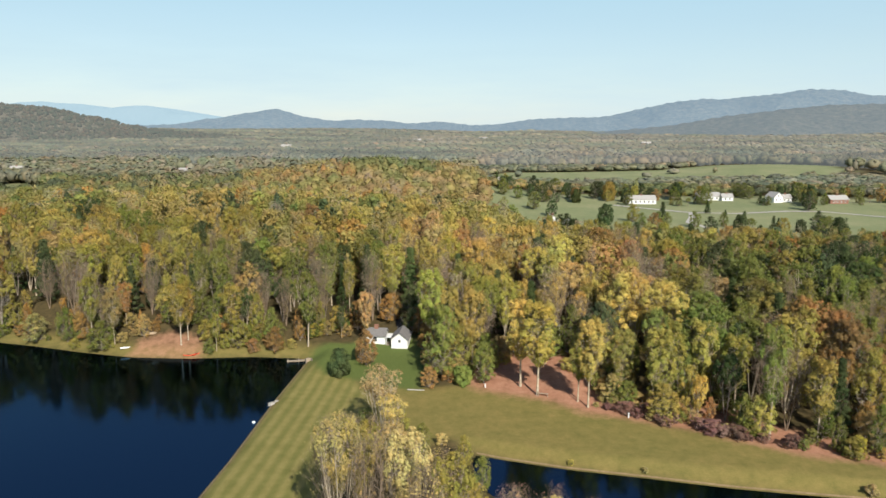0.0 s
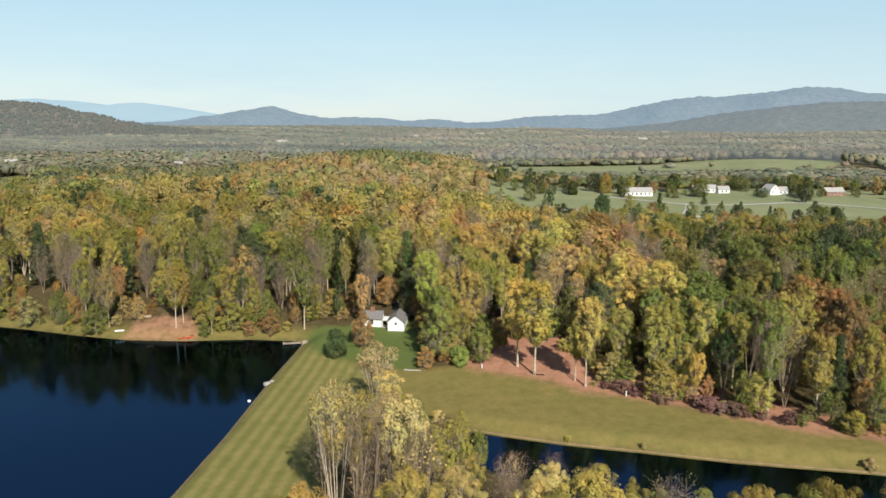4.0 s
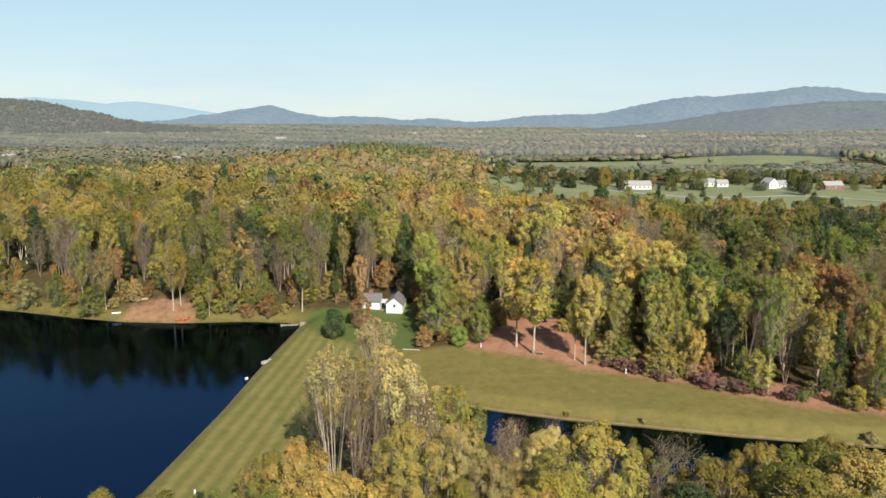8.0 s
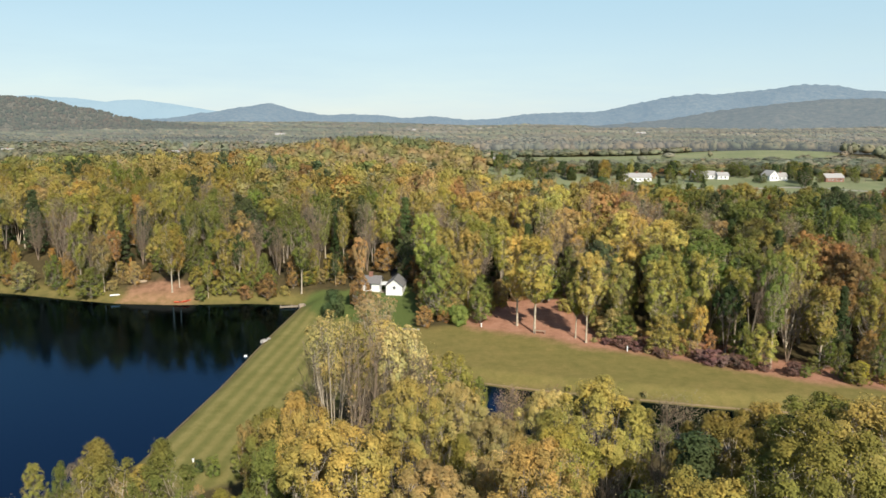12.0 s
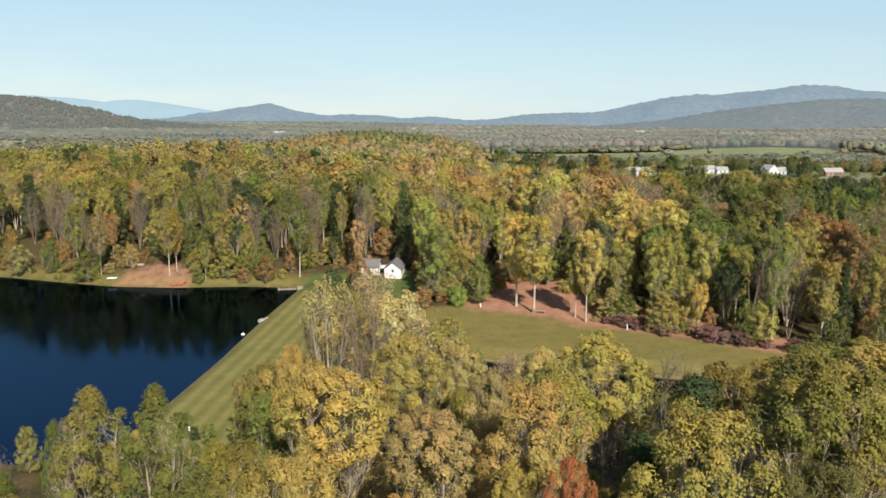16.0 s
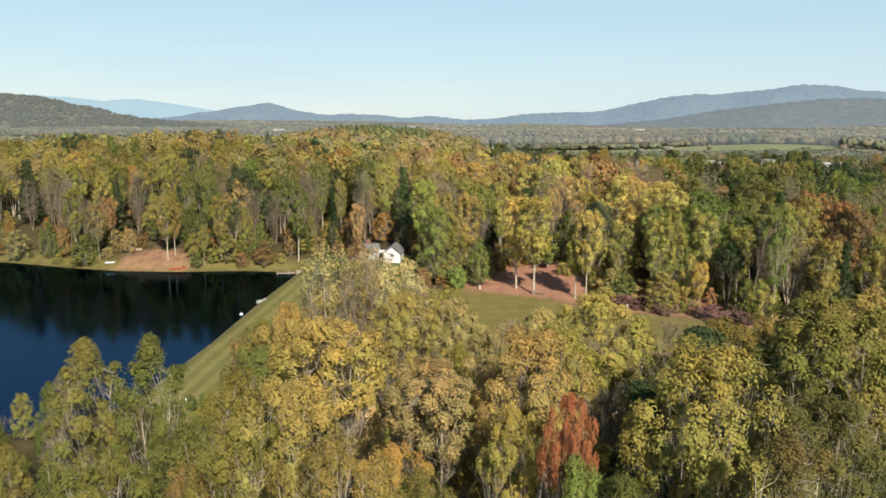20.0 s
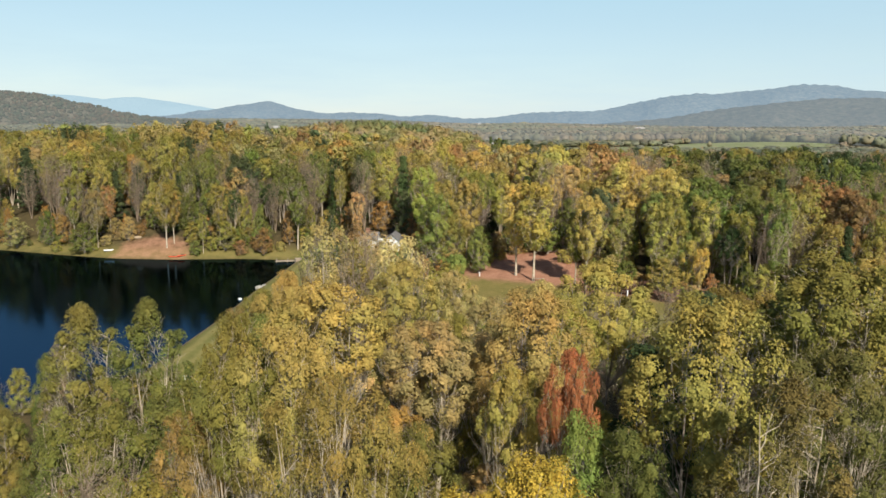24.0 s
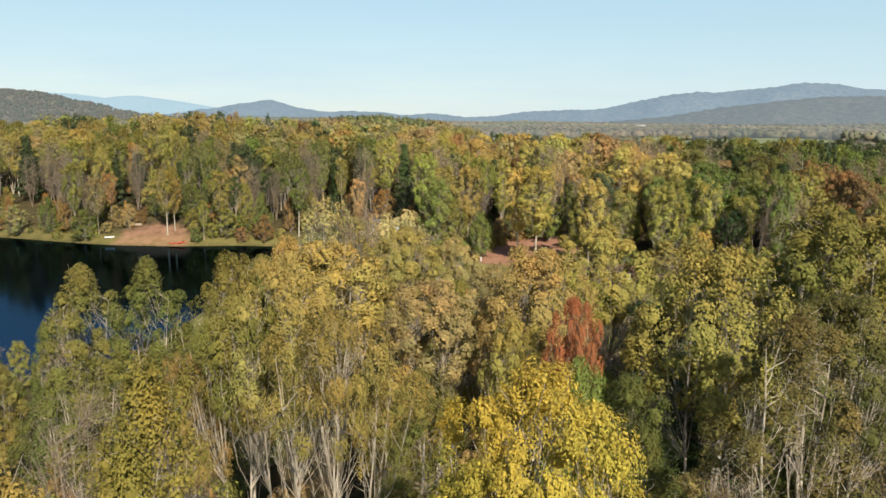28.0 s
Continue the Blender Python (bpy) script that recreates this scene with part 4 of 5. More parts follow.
count = 0
for gy in np.arange(140, 440, 6.9):
    for gx in np.arange(-330, 350, 6.9):
        x, y = gx + rng.uniform(-3.0, 3.0), gy + rng.uniform(-3.0, 3.0)
        if abs(x + 0.015 * y) > 0.64 * y + 18 or y < 140 + 0 * x or (x < 100 and y < 150) or not free_ground(x, y):
            continue
        if inside_by(YARDS, x, y) > -3 or inside_by(FIELD_LEFT, x, y) > -3 or (x > 80 and y < 150 - 0.4 * (x - 80)) or (x < -140 and y < 222):
            continue
        g = float(land(x, y))
        front = max(inside_by(LAKE, x, y), *(inside_by(p, x, y) for p in CLEAR))
        lower = 1 - 0.38 * float(smooth(280, 362, y)) * float(smooth(0, 50, x))
        top = g + (rng.uniform(14, 24) + 1.5 * float(gentle(x, y, 0.02, 2))) * lower
        kind = rng.choice(["poplar", "dome", "round", "vase", "bare", "evergreen"], p=[0.27, 0.24, 0.13, 0.14, 0.17, 0.05])
        tint = DEEP if kind == "evergreen" else (TAN if rng.random() < 0.5 else GREYISH) if kind == "bare" else tint_at(x, y, rng)
        if kind not in ("bare", "evergreen"):
            mixed = (0.46, 0.24, 0.19, 0.02, 0.08, 0.01, 0.0) if x > 55 else (0.32, 0.12, 0.28, 0.10, 0.10, 0.06, 0.02) if x < -35 else (0.20, 0.03, 0.40, 0.24, 0.12, 0.01, 0.0)
            if y > 255 and x < 130:
                mixed = (0.16, 0.05, 0.30, 0.24, 0.14, 0.08, 0.03)
            if -30 < x < 60:
                mixed = (0.14, 0.01, 0.36, 0.32, 0.16, 0.01, 0.0)
            tint = (DEEP, GREEN, OLIVE, GOLD, TAN, RUST, ORANGE)[drift(x, y, (mixed[1], mixed[0], *mixed[2:]), rng)]
        if (front > -30 or rng.random() < 0.8) and count < 730:
            if min(math.hypot(x - a, y - b) for a, b in edge_at) < 3.4:
                continue
            if front > -15 and rng.random() < 0.6 and kind != "bare":
                top, kind = g + rng.uniform(5, 16), "round" if rng.random() < 0.7 else "poplar"
            count += 1
            tree(kind, x, y, top, tint, "mid", rng, "trees along the far shore", rng.uniform(0.82, 1.22) if kind != "round" else rng.uniform(0.75, 1.15), "at the wood edge")
        else:
            add_far(kind, x, y, top, tint, rng.uniform(0.8, 1.25))


def puff(seed, n, fine):
    """A small leafy crown, one metre high and wide: an uneven inner mass and n loose sprays."""
    r = np.random.default_rng(seed)
    bm = bmesh.new()
    bmesh.ops.create_icosphere(bm, subdivisions=1, radius=1.0)
    bv, bf = np.array([p.co[:] for p in bm.verts]), np.array([[p.index for p in q.verts] for q in bm.faces])
    bm.free()
    bumps = r.normal(0, 1, (7, 3))
    bumps /= np.linalg.norm(bumps, axis=1)[:, None]
    k = (0.34 if fine else 0.38) + 0.13 * np.maximum(0, (bv @ bumps.T)).max(1) ** 4 + r.uniform(-0.03, 0.03, len(bv))
    bv = bv * k[:, None] + (0, 0, 0.52)
    d = r.normal(0, 1, (n, 3)) + (0, 0, 0.3)
    d /= np.linalg.norm(d, axis=1)[:, None]
    at = d * r.uniform(0.36, 0.53, (n, 1)) + (0, 0, 0.50)
    nr = d + r.normal(0, 0.16 if fine else 0.10, (n, 3)) + (0, 0, 0.3)
    nr /= np.linalg.norm(nr, axis=1)[:, None]
    a = np.cross(nr, r.normal(0, 1, (n, 3)))
    a /= np.linalg.norm(a, axis=1)[:, None]
    b = np.cross(nr, a)
    s = 1.05 / math.sqrt(n + 14) * r.uniform(0.7, 1.3, (n, 1))
    v = np.stack([at - a * s * 0.7 - b * s * 0.4, at + a * s * 0.7 - b * s * 0.4, at + b * s * 0.8], 1).reshape(-1, 3)
    f = np.arange(3 * n).reshape(-1, 3)
    return np.concatenate([v, bv]), np.concatenate([f, bf + len(v)]), np.r_[np.zeros(n, bool), np.ones(len(bf), bool)]


PUFFS = {n: [puff(40 * n + i, n, n > 40) for i in range(6)] for n in (110, 16, 8)}
OPEN = [YARDS, FIELD, FIELD_FAR, FIELD_LEFT]


def far_wood(y0, y1, step, n, size):
    """Woodland crowns between two distances, thinner in the open fields."""
    global far_n
    n_all = int(0.68 * (y1 * y1 - y0 * y0) / step ** 2 + 60 * (y1 - y0) / step ** 2)
    y = np.sqrt(rng.uniform(y0 * y0, y1 * y1, n_all))
    x = rng.uniform(-1, 1, n_all) * (0.68 * y + 30)
    ok = (y > 436) | (x > 0.9 * (436 - y) + 20)
    for p in OPEN:
        ok &= (inside_by(p, x, y) < 2) | ((rng.random(len(x)) < 0.01) & (y > 660))
    glade = gentle(x, y, 0.009, 5.0)
    ok &= ~((glade > 0.62) & (y > 560) & (y < 1500)) | (rng.random(len(x)) < 0.15)
    for hx, hy in ((-243, 480), (-60, 446), (-302, 815), (-498, 824), (56, 447)):
        ok &= ~((np.abs(x - hx + 0.25 * (y - hy)) < 13) & (y > hy - 55) & (y < hy + 9))
    x, y = x[ok], y[ok]
    z = land(x, y)
    patch = 1 + 0.38 * gentle(x * 0.35, y, 0.018, 7.0) + 0.2 * gentle(x, y, 0.02, 2.0)
    hue = 1.0 * gentle(x, y * 0.4, 0.012, 4.0) + 0.6 * gentle(x, y, 0.03, 9.0) + rng.normal(0, 0.25, len(x))
    for i in range(len(x)):
        g = hue[i]
        tint = DEEP if g < -0.95 else GREEN if g < -0.45 else OLIVE if g < 0.05 else TAN if g < 0.5 else GREYISH if g < 1.0 else GOLD if y[i] < 800 and x[i] > -140 else TAN
        if rng.random() < 0.06:
            tint = RUST if rng.random() < 0.7 else ORANGE
        if abs(x[i] + 40) < 150 and y[i] < 720 and rng.random() < 0.85:
            tint = GREEN if abs(x[i] + 62) < 45 and abs(y[i] - 650) < 40 else (OLIVE, TAN, GOLD, RUST, ORANGE)[drift(x[i], y[i], (0.22, 0.24, 0.28, 0.17, 0.09), rng)]
        elif (x[i] > 20 and 372 < y[i] < 1000 and rng.random() < 0.8) or (x[i] < -150 and rng.random() < 0.62):
            tint = GREEN if rng.random() < 0.6 else DEEP
        # haze put into the tint: muted here, greyer and paler beyond 700 m
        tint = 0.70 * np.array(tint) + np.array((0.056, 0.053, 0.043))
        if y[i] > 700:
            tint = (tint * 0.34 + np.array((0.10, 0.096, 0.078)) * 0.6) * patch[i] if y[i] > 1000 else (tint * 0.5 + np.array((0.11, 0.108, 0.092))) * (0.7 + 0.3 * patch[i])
        v, f, flags = PUFFS[n][int(rng.integers(0, 6))]
        w, h = size * rng.uniform(0.55, 1.7), (14.5 + 2.0 * hue[i] + rng.uniform(-1.6, 1.6)) * (0.6 if y[i] < 436 else 0.5 if 20 < x[i] < 460 and 640 < y[i] < 1000 else 1.0)
        far_v.append(v * (w, w, h) + (x[i], y[i], z[i]))
        far_f.append(f + far_n)
        far_s.append(flags)
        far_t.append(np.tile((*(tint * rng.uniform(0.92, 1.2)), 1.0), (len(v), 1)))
        far_n += len(v)


def close_wood(name, mat, label, kind):
    """Joins the crowns gathered so far into one mesh."""
    global far_n
    me = mesh_of(name, np.concatenate(far_v), np.concatenate(far_f), mat)
    me.polygons.foreach_set("use_smooth", np.concatenate(far_s))
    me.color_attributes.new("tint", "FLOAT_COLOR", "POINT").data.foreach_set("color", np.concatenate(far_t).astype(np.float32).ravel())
    tagged(new(name, me), label, "woodland", kind=kind)
    for a in (far_v, far_f, far_t, far_s):
        a.clear()
    far_n = 0


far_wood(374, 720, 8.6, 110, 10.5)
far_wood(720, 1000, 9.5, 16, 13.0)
close_wood("woodland", LEAF_FAR, "autumn woodland of olive, gold and grey-brown trees, greyed by painted haze", "stuff")
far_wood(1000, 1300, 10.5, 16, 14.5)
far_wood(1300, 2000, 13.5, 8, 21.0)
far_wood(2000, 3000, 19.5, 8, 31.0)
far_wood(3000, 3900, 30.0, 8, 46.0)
# crowns over the flank of the hill
at = left_hill[2:, 40:].reshape(-1, 3)
at = at[rng.integers(0, len(at), 5200)] + rng.uniform(-1, 1, (5200, 3)) * (6, 16, 0)
for x, y, z in at[at[:, 0] < -560]:
    v, f, flags = PUFFS[8][int(rng.integers(0, 6))]
    w = rng.uniform(9, 22)
    tint = np.array(((0.07, 0.066, 0.046), (0.06, 0.062, 0.042), (0.078, 0.063, 0.044), (0.05, 0.054, 0.038))[int(rng.integers(0, 4))])
    far_v.append(v * (w, w, rng.uniform(9, 15)) + (x, y, z - 4))
    far_f.append(f + far_n)
    far_s.append(flags)
    far_t.append(np.tile((*tint, 1.0), (len(v), 1)))
    far_n += len(v)
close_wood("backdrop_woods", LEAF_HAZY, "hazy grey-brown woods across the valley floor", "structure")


# ---- buildings ----
def window(parent, x, y, z, w, h, turn=0.0):
    """A window set on a wall: frame, pane and sill."""
    win = part("window", frame_mesh(w, h, 0.09, 0.08), WHITE, parent)
    win.matrix_basis = pose(x, y, z, 0, 0, turn)
    part("pane", boxed(-w / 2 + 0.08, w / 2 - 0.08, -0.015, 0.015, -h / 2 + 0.08, h / 2 - 0.08), GLASS_DARK, win)
    part("window_sill", boxed(-w / 2 - 0.08, w / 2 + 0.08, -0.16, 0.0, -h / 2 - 0.09, -h / 2 - 0.003, 0.012), WHITE, win)
    return win


def frame_mesh(w, h, t, d):
    bm = bmesh.new()
    box(bm, -w / 2, -w / 2 + t, -d / 2, d / 2, -h / 2, h / 2)
    box(bm, w / 2 - t, w / 2, -d / 2, d / 2, -h / 2, h / 2)
    box(bm, -w / 2 + t, w / 2 - t, -d / 2, d / 2, h / 2 - t, h / 2)
    box(bm, -w / 2 + t, w / 2 - t, -d / 2, d / 2, -h / 2, -h / 2 + t)
    box(bm, -w / 2 + t, w / 2 - t, -d / 2 + 0.01, d / 2 - 0.01, -0.03, 0.03)
    return bm


def gabled(name, x, y, turn, w, d, eave, peak, wall, roof, label, openings=(), chimney=None, door=None, sink=0.3):
    """A house with its gable towards -y: walls with gables, two roof slopes, windows on the front, and a chimney."""
    z = float(land(x, y))
    ob = thing(name, pose(x, y, z, 0, 0, turn), label, "house")
    bm = bmesh.new()
    ring = [(-w / 2, -sink), (w / 2, -sink), (w / 2, eave), (0, peak), (-w / 2, eave)]
    front = [bm.verts.new((a, -d / 2, b)) for a, b in ring]
    back = [bm.verts.new((a, d / 2, b)) for a, b in ring]
    bm.faces.new(front)
    bm.faces.new(back[::-1])
    for i in range(5):
        j = (i + 1) % 5
        bm.faces.new((front[j], front[i], back[i], back[j]))
    part("wall", bm, wall, ob)
    rise = (peak - eave) / (w / 2)
    for s in (-1, 1):
        bm = bmesh.new()
        over, t = 0.4, 0.16
        q = [(0, peak + 0.02), (s * (w / 2 + over), eave - over * rise + 0.02), (s * (w / 2 + over), eave - over * rise + 0.02 + t), (0, peak + 0.02 + t)]
        f = [bm.verts.new((a, -d / 2 - over, b)) for a, b in q]
        g = [bm.verts.new((a, d / 2 + over, b)) for a, b in q]
        bm.faces.new(f)
        bm.faces.new(g[::-1])
        for i in range(4):
            j = (i + 1) % 4
            bm.faces.new((f[j], f[i], g[i], g[j]))
        bmesh.ops.recalc_face_normals(bm, faces=bm.faces[:])
        part("roof", bm, roof, ob)
    for wx, wz, ww, wh in openings:
        window(ob, wx, -d / 2 - 0.03, wz, ww, wh)
    if door:
        dr = part("door", boxed(door[0] - 0.48, door[0] + 0.48, -d / 2 - 0.05, -d / 2 - 0.004, 0.0, 2.05, 0.012), WOOD, ob)
        kn = part("door_handle", boxed(door[0] + 0.32, door[0] + 0.40, -d / 2 - 0.12, -d / 2 - 0.05, 0.98, 1.04, 0.01), STONE, dr)
    if chimney:
        cx, cy, top = chimney
        part("chimney", boxed(cx - 0.45, cx + 0.45, cy - 0.35, cy + 0.35, eave, top, 0.03), BRICK, ob)
    return ob


# the white cottage at the end of the dam, its low wing and the open porch between
gabled("cottage", -17.1, 216.0, -4, 4.9, 8.0, 2.6, 4.5, WHITE, ROOF, "white cottage with grey shingle roof beside the lawn", [(0.0, 2.0, 0.9, 1.0)])
porch = thing("porch", pose(-20.6, 216.8, float(land(-20.6, 216.8)), 0, 0, -4), "open white porch between the two cottage parts", "porch")
part("porch_roof", boxed(-0.95, 0.95, -2.2, 2.2, 2.15, 2.3, 0.02), WHITE, porch)
for px in (-0.85, 0.85):
    part("post", boxed(px - 0.08, px + 0.08, -2.1, -1.94, -0.2, 2.15, 0.01), WHITE, porch)
part("porch_floor", boxed(-0.95, 0.95, -2.2, 2.2, -0.2, 0.12), WOOD, porch)

# houses among the trees above the meadow
gabled("woodland_house", 25.0, 213, 8, 9.0, 8.0, 5.2, 8.0, WHITE, ROOF_PALE, "white house half hidden among trees", [(-2.4, 3.8, 1.2, 1.5), (0, 3.8, 1.2, 1.5), (2.4, 3.8, 1.2, 1.5), (-2.4, 1.3, 1.2, 1.4)], None, (1.8,))
gabled("woodland_house", 79.0, 208, 0, 8.0, 9.0, 5.4, 8.2, ROOF_PALE, ROOF, "grey house in the shade of tall trees", [(-2, 3.9, 1.2, 1.5), (2, 3.9, 1.2, 1.5), (0, 1.4, 1.3, 1.4)])
dk = thing("deck", pose(57.0, 177.6, float(land(57, 177.6)), 0, 0, 6), "weathered timber deck on posts before the house", "deck")
part("deck_floor", boxed(-4.6, 4.6, -1.9, 1.9, 3.2, 3.42, 0.02), WOOD, dk)
for i in range(5):
    px = -4.4 + 2.2 * i
    part("post", boxed(px - 0.1, px + 0.1, -1.85, -1.65, -0.3, 4.42, 0.01), WOOD, dk)
part("hand_rail", boxed(-4.6, 4.6, -1.86, -1.72, 4.42, 4.50, 0.01), GRAVEL, dk)
for i in range(30):
    px = -4.3 + 0.297 * i
    part("baluster", boxed(px - 0.03, px + 0.03, -1.80, -1.74, 3.42, 4.42), GRAVEL, dk)
part("door_panel", boxed(-4.0, -2.9, 1.6, 1.66, 3.45, 5.5, 0.01), WHITE, dk, "white open door panel")
gabled("shore_house", -88.5, 234, 10, 8.0, 7.0, 3.6, 6.0, WOOD, ROOF, "dark timber house behind trees on the far shore", [(-2, 1.9, 1.3, 1.3), (2, 1.9, 1.3, 1.3)])

# the farms and houses across the fields


def longhouse(x, y, turn, length, depth, eave, peak, label, walls=WHITE, roofs=ROOF_PALE):
    """A long low house with its eaves towards -y."""
    z = float(land(x, y))
    ob = thing("farmhouse", pose(x, y, z, 0, 0, turn), label, "house")
    bm = bmesh.new()
    ring = [(-depth / 2, -0.4), (depth / 2, -0.4), (depth / 2, eave), (0, peak), (-depth / 2, eave)]
    left = [bm.verts.new((-length / 2, a, b)) for a, b in ring]
    right = [bm.verts.new((length / 2, a, b)) for a, b in ring]
    bm.faces.new(left[::-1])
    bm.faces.new(right)
    for i in range(5):
        j = (i + 1) % 5
        bm.faces.new((left[i], left[j], right[j], right[i]))
    part("wall", bm, walls, ob)
    for s in (-1, 1):
        bm = bmesh.new()
        q = [(0, peak + 0.03), (s * (depth / 2 + 0.5), eave - 0.2), (s * (depth / 2 + 0.5), eave), (0, peak + 0.25)]
        f = [bm.verts.new((-length / 2 - 0.4, a, b)) for a, b in q]
        g = [bm.verts.new((length / 2 + 0.4, a, b)) for a, b in q]
        bm.faces.new(f)
        bm.faces.new(g[::-1])
        for i in range(4):
            j = (i + 1) % 4
            bm.faces.new((f[j], f[i], g[i], g[j]))
        bmesh.ops.recalc_face_normals(bm, faces=bm.faces[:])
        part("roof", bm, roofs, ob)
    n = int(length // 3.6)
    for i in range(n):
        window(ob, (i - (n - 1) / 2) * 3.4, -depth / 2 - 0.03, eave * 0.52, 1.3, 1.5)
    part("chimney", boxed(-0.6, 0.6, -0.5, 0.5, peak - 0.8, peak + 1.3, 0.03), BRICK, ob)
    return ob


longhouse(-24.8, 217.8, -4, 6.0, 5.0, 2.3, 3.9, "low white cottage wing with weathered grey roof", WHITE, ROOF)
longhouse(58.0, 184.5, 6, 11, 7, 5.8, 7.6, "brown timber house above the meadow", WOOD, ROOF)
longhouse(145, 588, 3, 22, 9, 3.4, 6.4, "long white farmhouse with chimney beside the pasture")
longhouse(207, 617, -4, 19, 9, 3.4, 6.2, "long white farmhouse among yard trees")
longhouse(221, 612, 0, 9, 7, 3.2, 5.6, "small white garage beside the farmhouse")
gabled("farmhouse", 256, 602, 18, 8.5, 10, 4.6, 8.2, WHITE, ROOF_PALE, "white gabled farmhouse under tall trees", [(-2, 2.4, 1.2, 1.5), (2, 2.4, 1.2, 1.5), (0, 5.4, 1.1, 1.3)])
longhouse(266, 606, 5, 9, 7, 3.2, 6.0, "white wing of the gabled farmhouse")
gabled("village_house", 56.5, 447, 12, 7.5, 8.5, 5.4, 8.6, WHITE, ROOF_PALE, "white two-storey house at the edge of the pasture", [(-1.8, 4.2, 1.1, 1.5), (1.8, 4.2, 1.1, 1.5), (-1.8, 1.5, 1.1, 1.4), (1.8, 1.5, 1.1, 1.4)], (1.5, 2, 9.4))
gabled("shed", 68, 452, 12, 5, 6, 3.4, 5.4, WHITE, ROOF_PALE, "small white shed beside the house")
longhouse(-60, 446, 10, 11, 8, 5.0, 10.0, "pale house showing above the autumn wood")
longhouse(-243, 480, 14, 14, 9, 4.6, 11.0, "grey-roofed house among trees", ROOF_PALE, ROOF)
longhouse(-302, 815, -12, 18, 10, 6.5, 11.0, "large pale house on the wooded rise")
longhouse(-498, 824, 10, 13, 9, 7.0, 11.5, "white house at the edge of the far wood")
longhouse(305, 600, 10, 16, 8, 3.4, 6.4, "low brick house among yard trees", BRICK, ROOF_PALE)
longhouse(40, 668, 8, 12, 8, 4.2, 8.0, "white house behind dark evergreens")
for x, y in ((-98, 1740), (-66, 1752), (62, 1900), (-330, 1420), (420, 1680)):
    longhouse(x, y, 0, 20, 10, 12, 16, "distant pale farm building across the valley")


def ribbon(name, pts, width, mat, label, lift=0.08):
    """A road laid over the ground."""
    pts = np.array(pts, float)
    seg = np.r_[0, np.cumsum(np.hypot(*np.diff(pts, axis=0).T))]
    s = np.arange(0, seg[-1], 3.0)
    c = np.c_[np.interp(s, seg, pts[:, 0]), np.interp(s, seg, pts[:, 1])]
    d = np.gradient(c, axis=0)
    d /= np.linalg.norm(d, axis=1)[:, None]
    n = np.c_[-d[:, 1], d[:, 0]] * width / 2
    rows = [np.c_[c + n * k, land(*(c + n * k).T) + lift] for k in (-1, -0.4, 0.4, 1)]
    v = np.stack(rows, 1).reshape(-1, 3)
    i = (np.arange(len(c) - 1)[:, None] * 4 + np.arange(3)).ravel()
    return tagged(new(name, mesh_of(name, v, np.stack([i, i + 4, i + 5, i + 1], -1), mat, True)), label, "road", kind="structure")


ribbon("road_lane", [(120, 572), (149, 549), (168, 532), (200, 530), (242, 545), (266, 543), (300, 510), (340, 480)], 4.5, GRAVEL, "pale gravel farm lane across the pasture", 0.25)
ribbon("road_yard", [(168, 532), (160, 505), (150, 480), (158, 445)], 4.0, GRAVEL, "pale gravel drive past the yard", 0.25)
ribbon("road_drive", [(-17.1, 221), (-18.0, 228), (-19.5, 236)], 2.8, ASPHALT, "dark asphalt drive behind the cottage", 0.1)

ribbon("bank_pond", [(3.0, 148.6), (10, 146.0), (23, 142.0), (37, 139.0), (54, 135.0), (81, 130.5), (130, 122.5)], 0.4, MUD, "pale bare earth edge of the pond bank", 0.05)
ribbon("bank_dam", [(-43.4, 206), (-45.4, 175), (-46.6, 142), (-49.0, 108.5)], 0.55, MUD, "worn earth edge of the dam at the water", 0.04)

# trees standing singly in the yards
YARD_TREES = [(64, 631, 12.8, "round", DEEP), (55, 535, 11.3, "round", GREEN), (33, 534, 7.2, "round", GREEN), (178, 460, 9.0, "evergreen", DEEP), (136, 491, 11.1, "evergreen", DEEP), (179, 531, 8.0, "evergreen", DEEP),
              (148, 461, 8.7, "round", GREEN), (194, 454, 7.5, "evergreen", DEEP), (260, 549, 12.4, "round", DEEP), (170, 572, 6.4, "round", GREEN), (64, 504, 9.5, "round", DEEP), (34, 663, 11.0, "evergreen", DEEP),
              (115, 485, 10.2, "round", OLIVE), (238, 635, 10.6, "round", GREEN), (303, 674, 9.1, "round", OLIVE), (184, 509, 4.6, "evergreen", DEEP), (223, 446, 7.7, "round", GREEN), (196, 452, 6.5, "evergreen", DEEP),
              (160, 600, 9.0, "round", RUST), (178, 612, 10, "round", GREEN), (240, 590, 8, "evergreen", DEEP), (275, 612, 12, "evergreen", DEEP), (282, 618, 13, "round", GREEN), (120, 596, 8, "round", OLIVE)]
for x, y, h, kind, tint in YARD_TREES:
    tree(kind, x, y, float(land(x, y)) + 1.15 * h, tint, "mid", rng, "trees in the yards", 1.5, "in the open yard")
for k in range(150):
    x, y = rng.uniform(25, 400), rng.uniform(570, 650) if k < 100 else rng.uniform(385, 470)
    if inside_by(YARDS, x, y) > 0 and all(abs(x - a) > 12 or not b - 50 < y < b + 10 for a, b in ((145, 584), (207, 612), (258, 598), (221, 608), (305, 596))):
        tree(("round", "round", "bush", "dome")[k % 4], x, y, float(land(x, y)) + (rng.uniform(6, 15) if k < 100 else rng.uniform(7, 13)), (GREEN if k % 2 else DEEP) if rng.random() < 0.85 else OLIVE if rng.random() < 0.6 else RUST, "mid", rng, "trees in the yards", 0.75 if k % 4 == 2 else 1.35, "in the open yard")


